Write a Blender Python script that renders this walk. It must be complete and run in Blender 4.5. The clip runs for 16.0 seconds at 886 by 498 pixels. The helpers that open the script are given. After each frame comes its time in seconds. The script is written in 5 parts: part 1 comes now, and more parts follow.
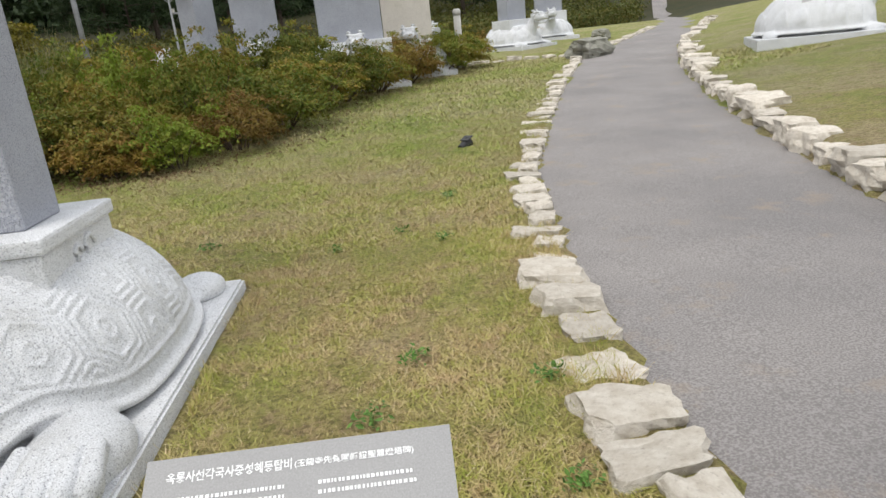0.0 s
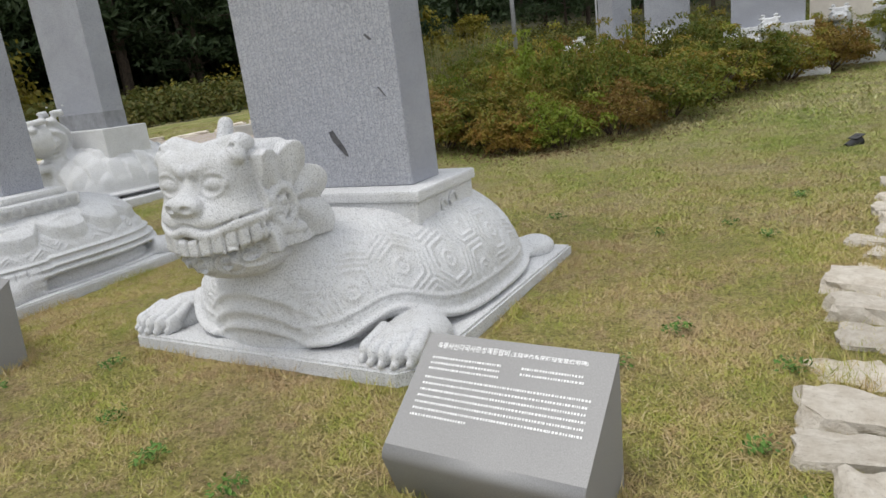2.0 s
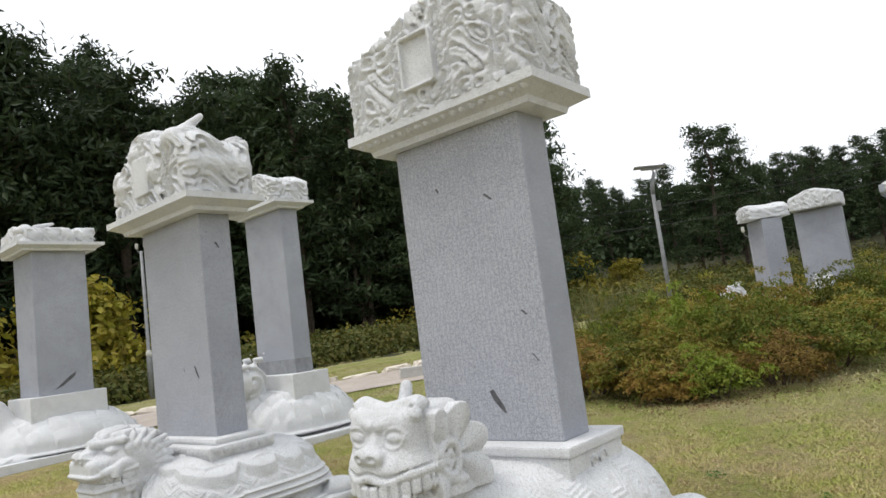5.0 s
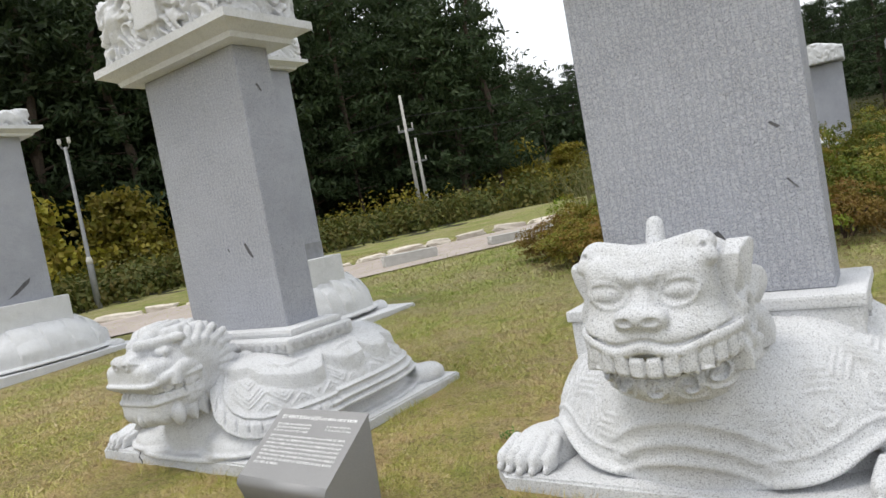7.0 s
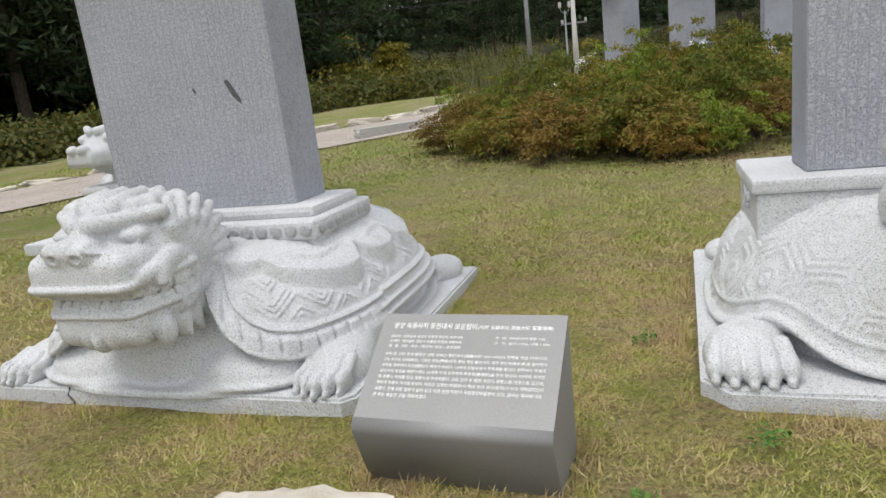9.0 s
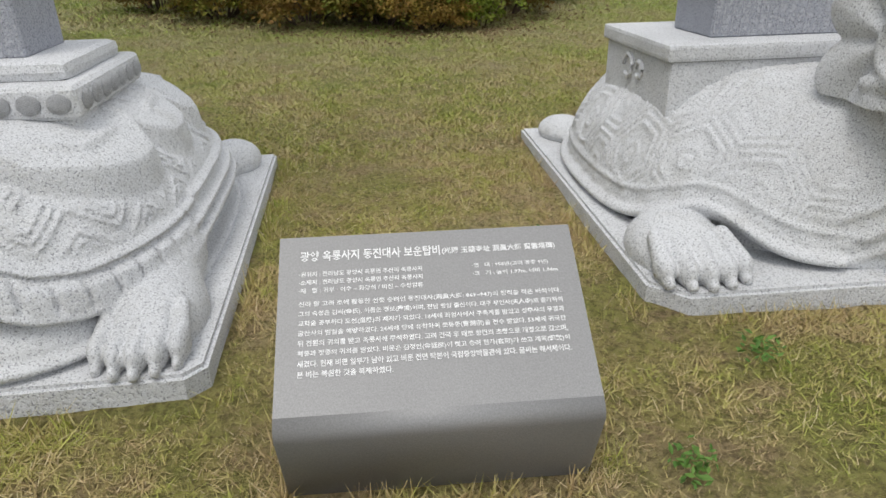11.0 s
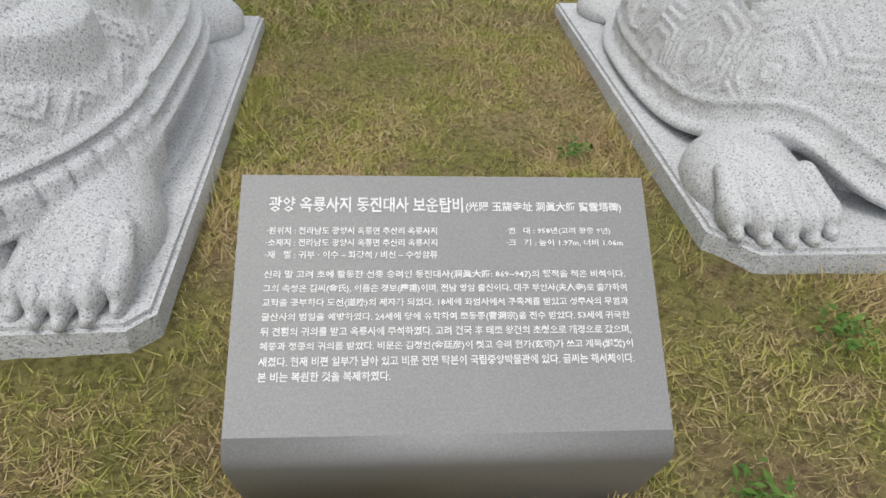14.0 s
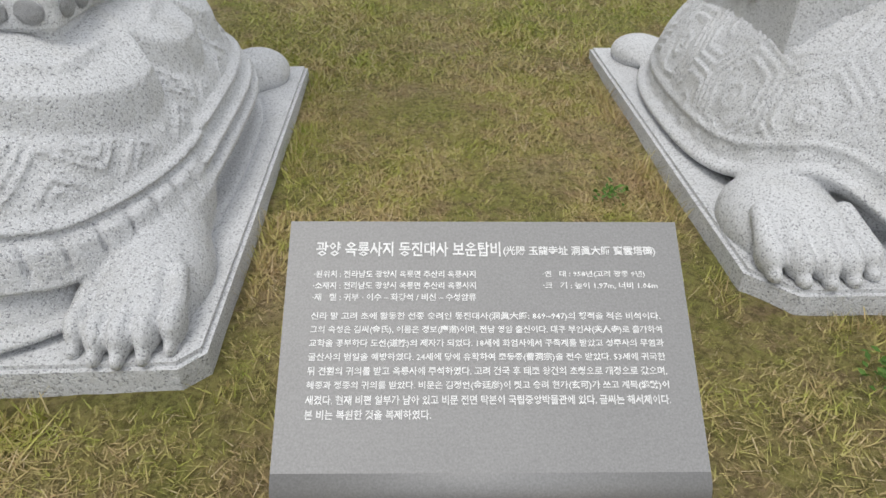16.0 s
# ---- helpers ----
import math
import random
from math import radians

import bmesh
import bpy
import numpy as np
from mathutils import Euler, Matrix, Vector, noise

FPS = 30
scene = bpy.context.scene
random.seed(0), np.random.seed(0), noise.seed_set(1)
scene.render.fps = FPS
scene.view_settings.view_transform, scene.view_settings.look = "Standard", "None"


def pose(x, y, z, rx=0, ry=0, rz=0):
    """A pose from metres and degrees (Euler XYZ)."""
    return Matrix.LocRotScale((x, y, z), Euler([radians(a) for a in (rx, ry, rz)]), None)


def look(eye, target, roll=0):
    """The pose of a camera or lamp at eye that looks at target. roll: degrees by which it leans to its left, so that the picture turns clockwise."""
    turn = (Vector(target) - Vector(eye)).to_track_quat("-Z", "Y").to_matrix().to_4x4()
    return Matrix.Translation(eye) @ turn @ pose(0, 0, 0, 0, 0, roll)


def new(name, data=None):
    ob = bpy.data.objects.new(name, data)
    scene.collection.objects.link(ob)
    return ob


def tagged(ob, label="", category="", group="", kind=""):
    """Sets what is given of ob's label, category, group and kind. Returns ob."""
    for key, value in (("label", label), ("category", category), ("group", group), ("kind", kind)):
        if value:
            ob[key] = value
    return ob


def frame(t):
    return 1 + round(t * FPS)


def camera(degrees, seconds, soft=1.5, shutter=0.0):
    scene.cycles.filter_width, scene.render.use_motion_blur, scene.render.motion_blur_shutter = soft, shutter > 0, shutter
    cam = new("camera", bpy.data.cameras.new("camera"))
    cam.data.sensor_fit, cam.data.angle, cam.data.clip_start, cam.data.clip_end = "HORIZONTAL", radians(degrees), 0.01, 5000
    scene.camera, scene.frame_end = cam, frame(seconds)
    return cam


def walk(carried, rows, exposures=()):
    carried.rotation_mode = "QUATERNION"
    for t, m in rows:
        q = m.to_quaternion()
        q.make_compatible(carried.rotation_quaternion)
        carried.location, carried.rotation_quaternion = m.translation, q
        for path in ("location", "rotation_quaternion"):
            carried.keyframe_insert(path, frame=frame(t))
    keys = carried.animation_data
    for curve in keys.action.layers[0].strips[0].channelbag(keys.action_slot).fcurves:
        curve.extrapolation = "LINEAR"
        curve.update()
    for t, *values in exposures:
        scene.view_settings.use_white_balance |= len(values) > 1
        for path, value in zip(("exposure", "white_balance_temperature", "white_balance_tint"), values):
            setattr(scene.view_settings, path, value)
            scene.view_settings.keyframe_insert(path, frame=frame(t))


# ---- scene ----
cam = camera(67.1, 16.0)
PATH = [
    (0, (-0.106, 1.114, 1.187), (0.419, 2.948, 0.586), -6.1),
    (0.5, (-0.027, 1.033, 1.148), (0.206, 2.91, 0.496), -5.2),
    (1, (0.015, 0.959, 1.171), (-0.074, 2.845, 0.512), -8.0),
    (1.5, (0.114, 0.737, 1.177), (-0.318, 2.604, 0.605), -5.5),
    (2, (0.325, 0.503, 1.252), (-0.284, 2.336, 0.733), -7.1),
    (2.5, (0.56, 0.338, 1.363), (-0.122, 2.195, 1.072), -2.6),
    (2.6, (0.596, 0.304, 1.373), (-0.108, 2.168, 1.19), -0.9),
    (3, (0.703, 0.163, 1.435), (0.017, 2.042, 1.435), -8.3),
    (3.5, (0.819, -0.051, 1.444), (-0.078, 1.728, 1.623), -7.5),
    (3.7, (0.858, -0.084, 1.457), (-0.11, 1.643, 1.74), -7.5),
    (5.8, (-0.007, 0.168, 1.357), (-0.973, 1.917, 1.431), -8.3),
    (6, (-0.196, 0.2, 1.338), (-1.173, 1.945, 1.361), -9.0),
    (6.5, (-0.724, 0.305, 1.329), (-1.665, 2.07, 1.329), -8.2),
    (7, (-1.237, 0.382, 1.331), (-2.042, 2.209, 1.22), -10.4),
    (7.5, (-1.759, 0.496, 1.319), (-2.416, 2.381, 1.191), -11.8),
    (8, (-2.214, 0.649, 1.303), (-2.594, 2.602, 1.101), -14.2),
    (8.5, (-2.663, 0.862, 1.248), (-2.916, 2.823, 0.948), -12.4),
    (9, (-3.045, 1.002, 1.206), (-3.308, 2.928, 0.738), -6.9),
    (9.5, (-3.329, 1.176, 1.134), (-3.613, 3.056, 0.514), -6.3),
    (10, (-3.539, 1.431, 1.089), (-3.423, 3.247, 0.259), -4.6),
    (10.2, (-3.603, 1.531, 1.077), (-3.29, 3.317, 0.233), -4.6),
    (12.3, (-3.69, 2.118, 1.051), (-3.028, 3.741, 0.089), 0.9),
    (12.5, (-3.676, 2.145, 1.063), (-3.027, 3.75, 0.062), 0.8),
    (13, (-3.663, 2.144, 1.03), (-3.04, 3.693, -0.072), 3.6),
    (13.5, (-3.652, 2.194, 1.006), (-2.969, 3.662, -0.167), 4.9),
    (14, (-3.567, 2.257, 1.009), (-3.041, 3.761, -0.199), 3.2),
    (14.5, (-3.502, 2.245, 1.015), (-3.077, 3.777, -0.198), 0.4),
    (15, (-3.5, 2.235, 1.027), (-3.111, 3.819, -0.131), -1.4),
    (15.5, (-3.505, 2.241, 1.027), (-3.107, 3.817, -0.138), -1.9),
    (16, (-3.58, 2.229, 1.04), (-3.143, 3.829, -0.077), 0.8),
]
walk(cam, [(t, look(eye, target, roll)) for t, eye, target, roll in PATH], ((0.0, 0.3), (1.5, 0.06), (2.5, 0.3), (3.0, 0.5), (4.0, 0.42), (6.0, 0.26), (7.0, 0.33), (9.5, 0.12), (10.2, 0.02), (13.0, 0.0), (15.0, -0.1), (16.0, -0.04)))

# ---- light: an overcast sky ----
world = bpy.data.worlds.new("world")
scene.world = world
world.use_nodes = True
wt = world.node_tree
sky = wt.nodes.new("ShaderNodeTexSky")
sky.sky_type, sky.sun_disc, sky.sun_elevation, sky.sun_rotation = "NISHITA", False, radians(68), radians(226)
cloud = wt.nodes.new("ShaderNodeTexNoise")
cloud.inputs["Scale"].default_value, cloud.inputs["Detail"].default_value = 1.6, 4
cloud_ramp = wt.nodes.new("ShaderNodeValToRGB")
cloud_ramp.color_ramp.elements[0].position, cloud_ramp.color_ramp.elements[0].color = 0.3, (7.6, 7.9, 8.4, 1)
cloud_ramp.color_ramp.elements[1].position, cloud_ramp.color_ramp.elements[1].color = 0.7, (9.6, 9.7, 9.8, 1)
cover = wt.nodes.new("ShaderNodeMix")
cover.data_type = "RGBA"
cover.inputs[0].default_value = 0.9
wt.links.new(cloud.outputs["Fac"], cloud_ramp.inputs[0])
wt.links.new(sky.outputs[0], cover.inputs[6])
wt.links.new(cloud_ramp.outputs[0], cover.inputs[7])
wt.links.new(cover.outputs[2], wt.nodes["Background"].inputs[0])
wt.nodes["Background"].inputs[1].default_value = 0.118
sun = new("sun", bpy.data.lights.new("sun", "SUN"))
sun.data.energy, sun.data.angle, sun.data.color = 1.5, radians(25), (1, 0.96, 0.9)
sun.matrix_world = look((-11, -11, 39), (0, 0, 0))

# ---- materials ----
class Nodes:
    """A small builder of node materials."""

    def __init__(self, name, rough=0.8, metal=0.0, spec=0.3):
        self.m = bpy.data.materials.new(name)
        self.m.use_nodes = True
        self.t = self.m.node_tree
        self.b = self.t.nodes["Principled BSDF"]
        self.b.inputs["Roughness"].default_value = rough
        self.b.inputs["Metallic"].default_value = metal
        self.b.inputs["Specular IOR Level"].default_value = spec
        self.co = self.t.nodes.new("ShaderNodeTexCoord").outputs["Object"]

    def link(self, a, b):
        self.t.links.new(a, b)

    def noise(self, scale, detail=3, rough=0.55, co=None):
        n = self.t.nodes.new("ShaderNodeTexNoise")
        n.inputs["Scale"].default_value, n.inputs["Detail"].default_value, n.inputs["Roughness"].default_value = scale, detail, rough
        self.link(co or self.co, n.inputs["Vector"])
        return n.outputs["Fac"]

    def voronoi(self, scale, feature="F1", co=None):
        n = self.t.nodes.new("ShaderNodeTexVoronoi")
        n.feature = feature
        n.inputs["Scale"].default_value = scale
        self.link(co or self.co, n.inputs["Vector"])
        return n.outputs["Distance"]

    def ramp(self, fac, *stops):
        n = self.t.nodes.new("ShaderNodeValToRGB")
        els = n.color_ramp.elements
        while len(els) < len(stops):
            els.new(0.5)
        for e, (p, c) in zip(els, stops):
            e.position, e.color = p, (*c, 1) if len(c) == 3 else c
        self.link(fac, n.inputs[0])
        return n.outputs[0]

    def grey(self, fac, lo, hi, a=0.0, b=1.0):
        return self.ramp(fac, (lo, (a, a, a)), (hi, (b, b, b)))

    def mix(self, fac, a, b, blend="MIX"):
        n = self.t.nodes.new("ShaderNodeMix")
        n.data_type, n.blend_type = "RGBA", blend
        for sock, v in ((0, fac), (6, a), (7, b)):
            if isinstance(v, (int, float)):
                n.inputs[sock].default_value = v
            elif isinstance(v, tuple):
                n.inputs[sock].default_value = (*v, 1)
            else:
                self.link(v, n.inputs[sock])
        return n.outputs[2]

    def math(self, op, a, b=0.0):
        n = self.t.nodes.new("ShaderNodeMath")
        n.operation = op
        for i, v in enumerate((a, b)):
            if isinstance(v, (int, float)):
                n.inputs[i].default_value = v
            else:
                self.link(v, n.inputs[i])
        return n.outputs[0]

    def axes(self):
        n = self.t.nodes.new("ShaderNodeSeparateXYZ")
        self.link(self.co, n.inputs[0])
        return n.outputs

    def random(self):
        return self.t.nodes.new("ShaderNodeObjectInfo").outputs["Random"]

    def island(self):
        return self.t.nodes.new("ShaderNodeNewGeometry").outputs["Random Per Island"]

    def color(self, c):
        self.link(c, self.b.inputs["Base Color"])
        return self

    def bump(self, height, strength, dist):
        n = self.t.nodes.new("ShaderNodeBump")
        n.inputs["Strength"].default_value, n.inputs["Distance"].default_value = strength, dist
        self.link(height, n.inputs["Height"])
        self.link(n.outputs[0], self.b.inputs["Normal"])
        return self


def granite(name, light, dark, speck, stain=(0.8, 0.8, 0.78), engraved=False):
    """Sawn and picked granite: pale ground, dark mica specks, weather stains; engraved with columns of small characters if asked."""
    n = Nodes(name, 0.75, 0, 0.25)
    base = n.mix(n.grey(n.noise(1.7, 4), 0.35, 0.7), light, dark)
    base = n.mix(n.grey(n.noise(6, 5, 0.65), 0.5, 0.78), base, n.mix(1.0, base, stain, "MULTIPLY"))
    grains = n.noise(175, 2, 0.6)
    base = n.mix(n.grey(grains, 0.36, 0.46, 1, 0), base, speck)
    base = n.mix(n.grey(n.noise(330, 1), 0.55, 0.68, 0, 0.6), base, tuple(min(1, c * 1.35) for c in light))
    height = n.math("ADD", n.math("MULTIPLY", grains, 0.4), n.math("MULTIPLY", n.noise(38, 4, 0.65), 0.8))
    if engraved:
        x, _, z = n.axes()
        fx = n.math("ABSOLUTE", n.math("SUBTRACT", n.math("FRACT", n.math("MULTIPLY", x, 27.0)), 0.5))
        fz = n.math("ABSOLUTE", n.math("SUBTRACT", n.math("FRACT", n.math("MULTIPLY", z, 30.0)), 0.5))
        cell = n.math("MULTIPLY", n.grey(fx, 0.38, 0.48, 1, 0), n.grey(fz, 0.42, 0.5, 1, 0.25))
        stroke = n.math("MULTIPLY", cell, n.grey(n.noise(78, 2, 0.75), 0.46, 0.54))
        base = n.mix(n.math("MULTIPLY", stroke, 0.42), base, (0.6, 0.61, 0.64))
        height = n.math("SUBTRACT", n.math("MULTIPLY", height, 0.35), n.math("MULTIPLY", stroke, 1.0))
        return n.color(base).bump(height, 0.7, 0.006).m
    return n.color(base).bump(height, 0.9, 0.009).m


def plain(name, a, b, scale=6, rough=0.8, metal=0.0, bump=0.3, fine=90, dist=0.004, spec=0.3):
    n = Nodes(name, rough, metal, spec)
    c = n.mix(n.grey(n.noise(scale, 4), 0.3, 0.7), a, b)
    f = n.noise(fine, 3)
    c = n.mix(0.35, c, n.mix(1.0, c, n.grey(f, 0.25, 0.75, 0.45, 1.4), "MULTIPLY"))
    return n.color(c).bump(f, bump, dist).m


def foliage(name, cols, per_object=0.5, scale=1.3):
    """Leaves: each one varied, and each plant of its own tone."""
    n = Nodes(name, 0.6, 0, 0.25)
    k = len(cols) - 1
    leafy = n.ramp(n.island(), *[(i / max(1, k), c) for i, c in enumerate(cols)])
    patch = n.ramp(n.noise(scale, 2), *[(0.25 + 0.5 * i / max(1, k), c) for i, c in enumerate(cols)])
    c = n.mix(per_object, leafy, patch)
    c = n.mix(0.5, c, n.mix(1.0, c, n.grey(n.random(), 0, 1, 0.3, 1.25), "MULTIPLY"))
    n.color(c)
    n.b.inputs["Subsurface Weight"].default_value = 0.0
    trans = n.t.nodes.new("ShaderNodeBsdfTranslucent")
    n.link(c, trans.inputs[0])
    add = n.t.nodes.new("ShaderNodeMixShader")
    add.inputs[0].default_value = 0.3
    n.link(n.b.outputs[0], add.inputs[1])
    n.link(trans.outputs[0], add.inputs[2])
    n.link(add.outputs[0], n.t.nodes["Material Output"].inputs[0])
    return n.m


WHITE_GRANITE = granite("white_granite", (0.66, 0.668, 0.68), (0.56, 0.568, 0.585), (0.34, 0.345, 0.36))
SPECKLED_GRANITE = granite("speckled_granite", (0.66, 0.668, 0.68), (0.54, 0.548, 0.562), (0.27, 0.275, 0.29), (0.8, 0.79, 0.76))
GREY_STONE = granite("grey_stone", (0.37, 0.385, 0.43), (0.295, 0.308, 0.348), (0.17, 0.175, 0.19), (0.82, 0.82, 0.82))
CARVED_STONE = granite("inscribed_grey_stone", (0.38, 0.395, 0.44), (0.31, 0.323, 0.362), (0.18, 0.185, 0.2), (0.85, 0.85, 0.85), True)
DARK_PATCH = plain("dark_inclusion", (0.07, 0.07, 0.075), (0.13, 0.13, 0.135), 30)
PALE_STONE = granite("pale_yellow_stone", (0.62, 0.58, 0.52), (0.55, 0.51, 0.46), (0.4, 0.37, 0.33))
SIGN_METAL = plain("sign_metal", (0.265, 0.263, 0.263), (0.285, 0.283, 0.283), 3, 0.55, 0.25, 0.03, 300, 0.001, 0.4)
LETTERS = plain("white_letters", (0.8, 0.8, 0.8), (0.78, 0.78, 0.78), 20, 0.6)
STEEL = plain("galvanised_steel", (0.24, 0.245, 0.25), (0.18, 0.185, 0.19), 8, 0.5, 0.3, 0.1)
CONCRETE = plain("concrete", (0.5, 0.49, 0.46), (0.42, 0.41, 0.39), 5, 0.9)
BLACK_PLASTIC = plain("black_plastic", (0.02, 0.02, 0.02), (0.035, 0.035, 0.035), 9, 0.5)
CABLE = plain("cable", (0.03, 0.03, 0.03), (0.04, 0.04, 0.04), 9, 0.6)
BARK = plain("bark", (0.10, 0.075, 0.055), (0.05, 0.04, 0.032), 9, 0.9, 0, 0.9, 40, 0.02)
TWIG = plain("twig", (0.12, 0.085, 0.06), (0.07, 0.05, 0.04), 12, 0.9)

n = Nodes("kerb_limestone", 0.85)
c = n.mix(n.grey(n.noise(5, 5, 0.65), 0.35, 0.68), (0.68, 0.63, 0.55), (0.5, 0.44, 0.36))
c = n.mix(0.6, c, n.mix(1.0, c, n.grey(n.random(), 0, 1, 0.7, 1.25), "MULTIPLY"))
c = n.mix(n.grey(n.noise(13, 6, 0.7), 0.56, 0.72, 0, 0.7), c, (0.32, 0.27, 0.21))
KERB_STONE = n.color(c).bump(n.noise(22, 6, 0.7), 0.8, 0.02).m

n = Nodes("lawn_soil", 0.95)
c = n.ramp(n.noise(0.8, 6, 0.65), (0.36, (0.33, 0.35, 0.09)), (0.48, (0.45, 0.39, 0.14)), (0.6, (0.54, 0.42, 0.24)))
c = n.mix(n.grey(n.noise(5, 6, 0.75), 0.5, 0.62, 0, 0.8), c, (0.42, 0.3, 0.17))
c = n.mix(n.grey(n.noise(13, 5, 0.75), 0.4, 0.5, 0.5, 0), c, (0.22, 0.24, 0.045))
c = n.mix(n.grey(n.noise(48, 4, 0.7), 0.4, 0.54, 0.6, 0), c, (0.12, 0.095, 0.035))
c = n.mix(n.grey(n.voronoi(85), 0.0, 0.18, 0.45, 0), c, (0.6, 0.5, 0.34))
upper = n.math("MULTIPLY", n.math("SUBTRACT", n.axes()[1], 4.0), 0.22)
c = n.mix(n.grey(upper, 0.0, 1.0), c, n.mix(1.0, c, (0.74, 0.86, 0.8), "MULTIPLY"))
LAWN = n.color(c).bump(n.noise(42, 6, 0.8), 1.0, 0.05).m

n = Nodes("asphalt", 0.9)
c = n.mix(n.grey(n.noise(0.8, 5, 0.6), 0.35, 0.7), (0.25, 0.235, 0.23), (0.35, 0.325, 0.31))
c = n.mix(n.grey(n.noise(110, 2, 0.6), 0.4, 0.62, 0.6, 0), c, (0.12, 0.11, 0.105))
c = n.mix(n.grey(n.voronoi(75), 0.05, 0.2, 0.6, 0), c, (0.42, 0.4, 0.385))
c = n.mix(n.grey(n.noise(2.2, 6, 0.7), 0.56, 0.72, 0, 0.6), c, (0.33, 0.26, 0.19))
ASPHALT = n.color(c).bump(n.noise(120, 4, 0.7), 0.8, 0.008).m

n = Nodes("grass_blade", 0.7, 0, 0.2)
x = n.math("ADD", n.math("MULTIPLY", n.noise(0.8, 5, 0.6), 0.4), n.math("ADD", n.math("MULTIPLY", n.noise(5, 4, 0.7), 0.35), n.math("MULTIPLY", n.noise(17, 3, 0.7), 0.25)))
c = n.ramp(x, (0.4, (0.27, 0.34, 0.05)), (0.46, (0.42, 0.425, 0.1)), (0.51, (0.54, 0.445, 0.2)), (0.58, (0.51, 0.36, 0.21)))
c = n.mix(n.math("MULTIPLY", n.island(), 0.75), c, n.ramp(n.island(), (0.0, (0.15, 0.2, 0.028)), (0.35, (0.4, 0.41, 0.1)), (0.6, (0.53, 0.43, 0.2)), (0.8, (0.38, 0.25, 0.13)), (1.0, (0.7, 0.58, 0.39))))
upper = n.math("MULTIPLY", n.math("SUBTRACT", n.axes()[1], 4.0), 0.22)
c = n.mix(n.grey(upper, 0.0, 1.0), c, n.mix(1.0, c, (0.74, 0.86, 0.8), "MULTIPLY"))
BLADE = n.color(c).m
n = Nodes("weed", 0.6, 0, 0.3)
WEED = n.color(n.ramp(n.island(), (0, (0.05, 0.12, 0.015)), (1, (0.12, 0.22, 0.04)))).m

AZALEA = foliage("azalea_leaves", ((0.07, 0.12, 0.012), (0.19, 0.22, 0.026), (0.27, 0.2, 0.04), (0.3, 0.14, 0.045)), 0.55, 3.4)
RUSTY = foliage("rusty_azalea_leaves", ((0.15, 0.13, 0.02), (0.28, 0.15, 0.045), (0.25, 0.2, 0.03), (0.31, 0.18, 0.055)), 0.55, 3.4)
GREEN = foliage("green_azalea_leaves", ((0.13, 0.22, 0.018), (0.25, 0.34, 0.035), (0.2, 0.24, 0.03), (0.28, 0.24, 0.045)), 0.55, 3.4)
LITTER = foliage("leaf_litter", ((0.13, 0.08, 0.04), (0.26, 0.17, 0.09), (0.34, 0.24, 0.14)))
PINE = foliage("pine_needles", ((0.016, 0.032, 0.012), (0.036, 0.062, 0.022), (0.06, 0.08, 0.03)))
DARK_AZALEA = foliage("dark_azalea_leaves", ((0.045, 0.085, 0.01), (0.12, 0.165, 0.02), (0.2, 0.2, 0.03), (0.26, 0.16, 0.04)), 0.55, 3.4)
SCRUB = foliage("scrub_leaves", ((0.04, 0.06, 0.014), (0.095, 0.11, 0.022), (0.17, 0.125, 0.035)))
YELLOW = foliage("yellowing_leaves", ((0.12, 0.15, 0.018), (0.28, 0.24, 0.025), (0.2, 0.14, 0.03)))
REED = foliage("reed_leaves", ((0.15, 0.19, 0.05), (0.28, 0.28, 0.12), (0.4, 0.34, 0.2)))
# woodland ground with the trees' shade put into its colour
FLOOR_SHADE = plain("shaded_forest_floor", (0.03, 0.035, 0.015), (0.05, 0.045, 0.02), 0.8, 0.95)

# ---- shaping ----
def ramp_up(v, w=1.0):
    """A soft knee: zero below -w, v above w."""
    v = np.asarray(v, dtype=float)
    return np.where(v > w, v, np.where(v < -w, 0, (v + w) ** 2 / (4 * w)))


ROAD_Y = (-30, 0.6, 1.5, 2.3, 3.23, 4.33, 6.2, 8.83, 12.1, 16.6, 20.3, 26.2, 34, 60)
ROAD_L = (-6, 0.35, 0.72, 0.96, 1.18, 1.54, 2.23, 3.7, 5.65, 8.5, 11.9, 17.2, 23, 40)
ROAD_R = (-3.5, 2.3, 2.65, 2.95, 3.25, 3.65, 4.62, 6.05, 8.05, 11.3, 14.6, 19.7, 25.5, 42.5)


def road_left(y):
    return np.interp(y, ROAD_Y, ROAD_L)


def road_right(y):
    return np.interp(y, ROAD_Y, ROAD_R)


def ground_z(x, y):
    """Height of the ground: level by the steles, rising gently behind them, with a bank beyond the road."""
    x, y = np.asarray(x, dtype=float), np.asarray(y, dtype=float)
    d = np.minimum(ramp_up(y - 5.0, 2.0), 24)
    z = 0.035 * d - 0.02
    bank = np.clip(x - road_right(y) - 0.05, 0, 40)
    z = z + np.where(y > -2, 0.12 * np.clip(bank / 0.12, 0, 1) + 0.085 * np.minimum(bank, 6), 0)
    far = np.hypot(x + 1, y - 3)
    side = np.clip((x + 1) / np.maximum(far, 0.1), -1, 1)
    start = np.where(side < -0.3, 36, 36 + 40 * np.clip(side + 0.3, 0, 0.5))
    hill = np.clip(far - start, 0, 90)
    steep = np.interp(side, (-0.45, -0.25, 0.05, 0.3), (0.28, 0.13, 0.16, 0.265))
    z = z + np.where(y > 0, steep * ramp_up(hill - 4, 4) * np.clip(y / 15, 0, 1), 0)
    return z


def gz(x, y):
    return float(ground_z(x, y))


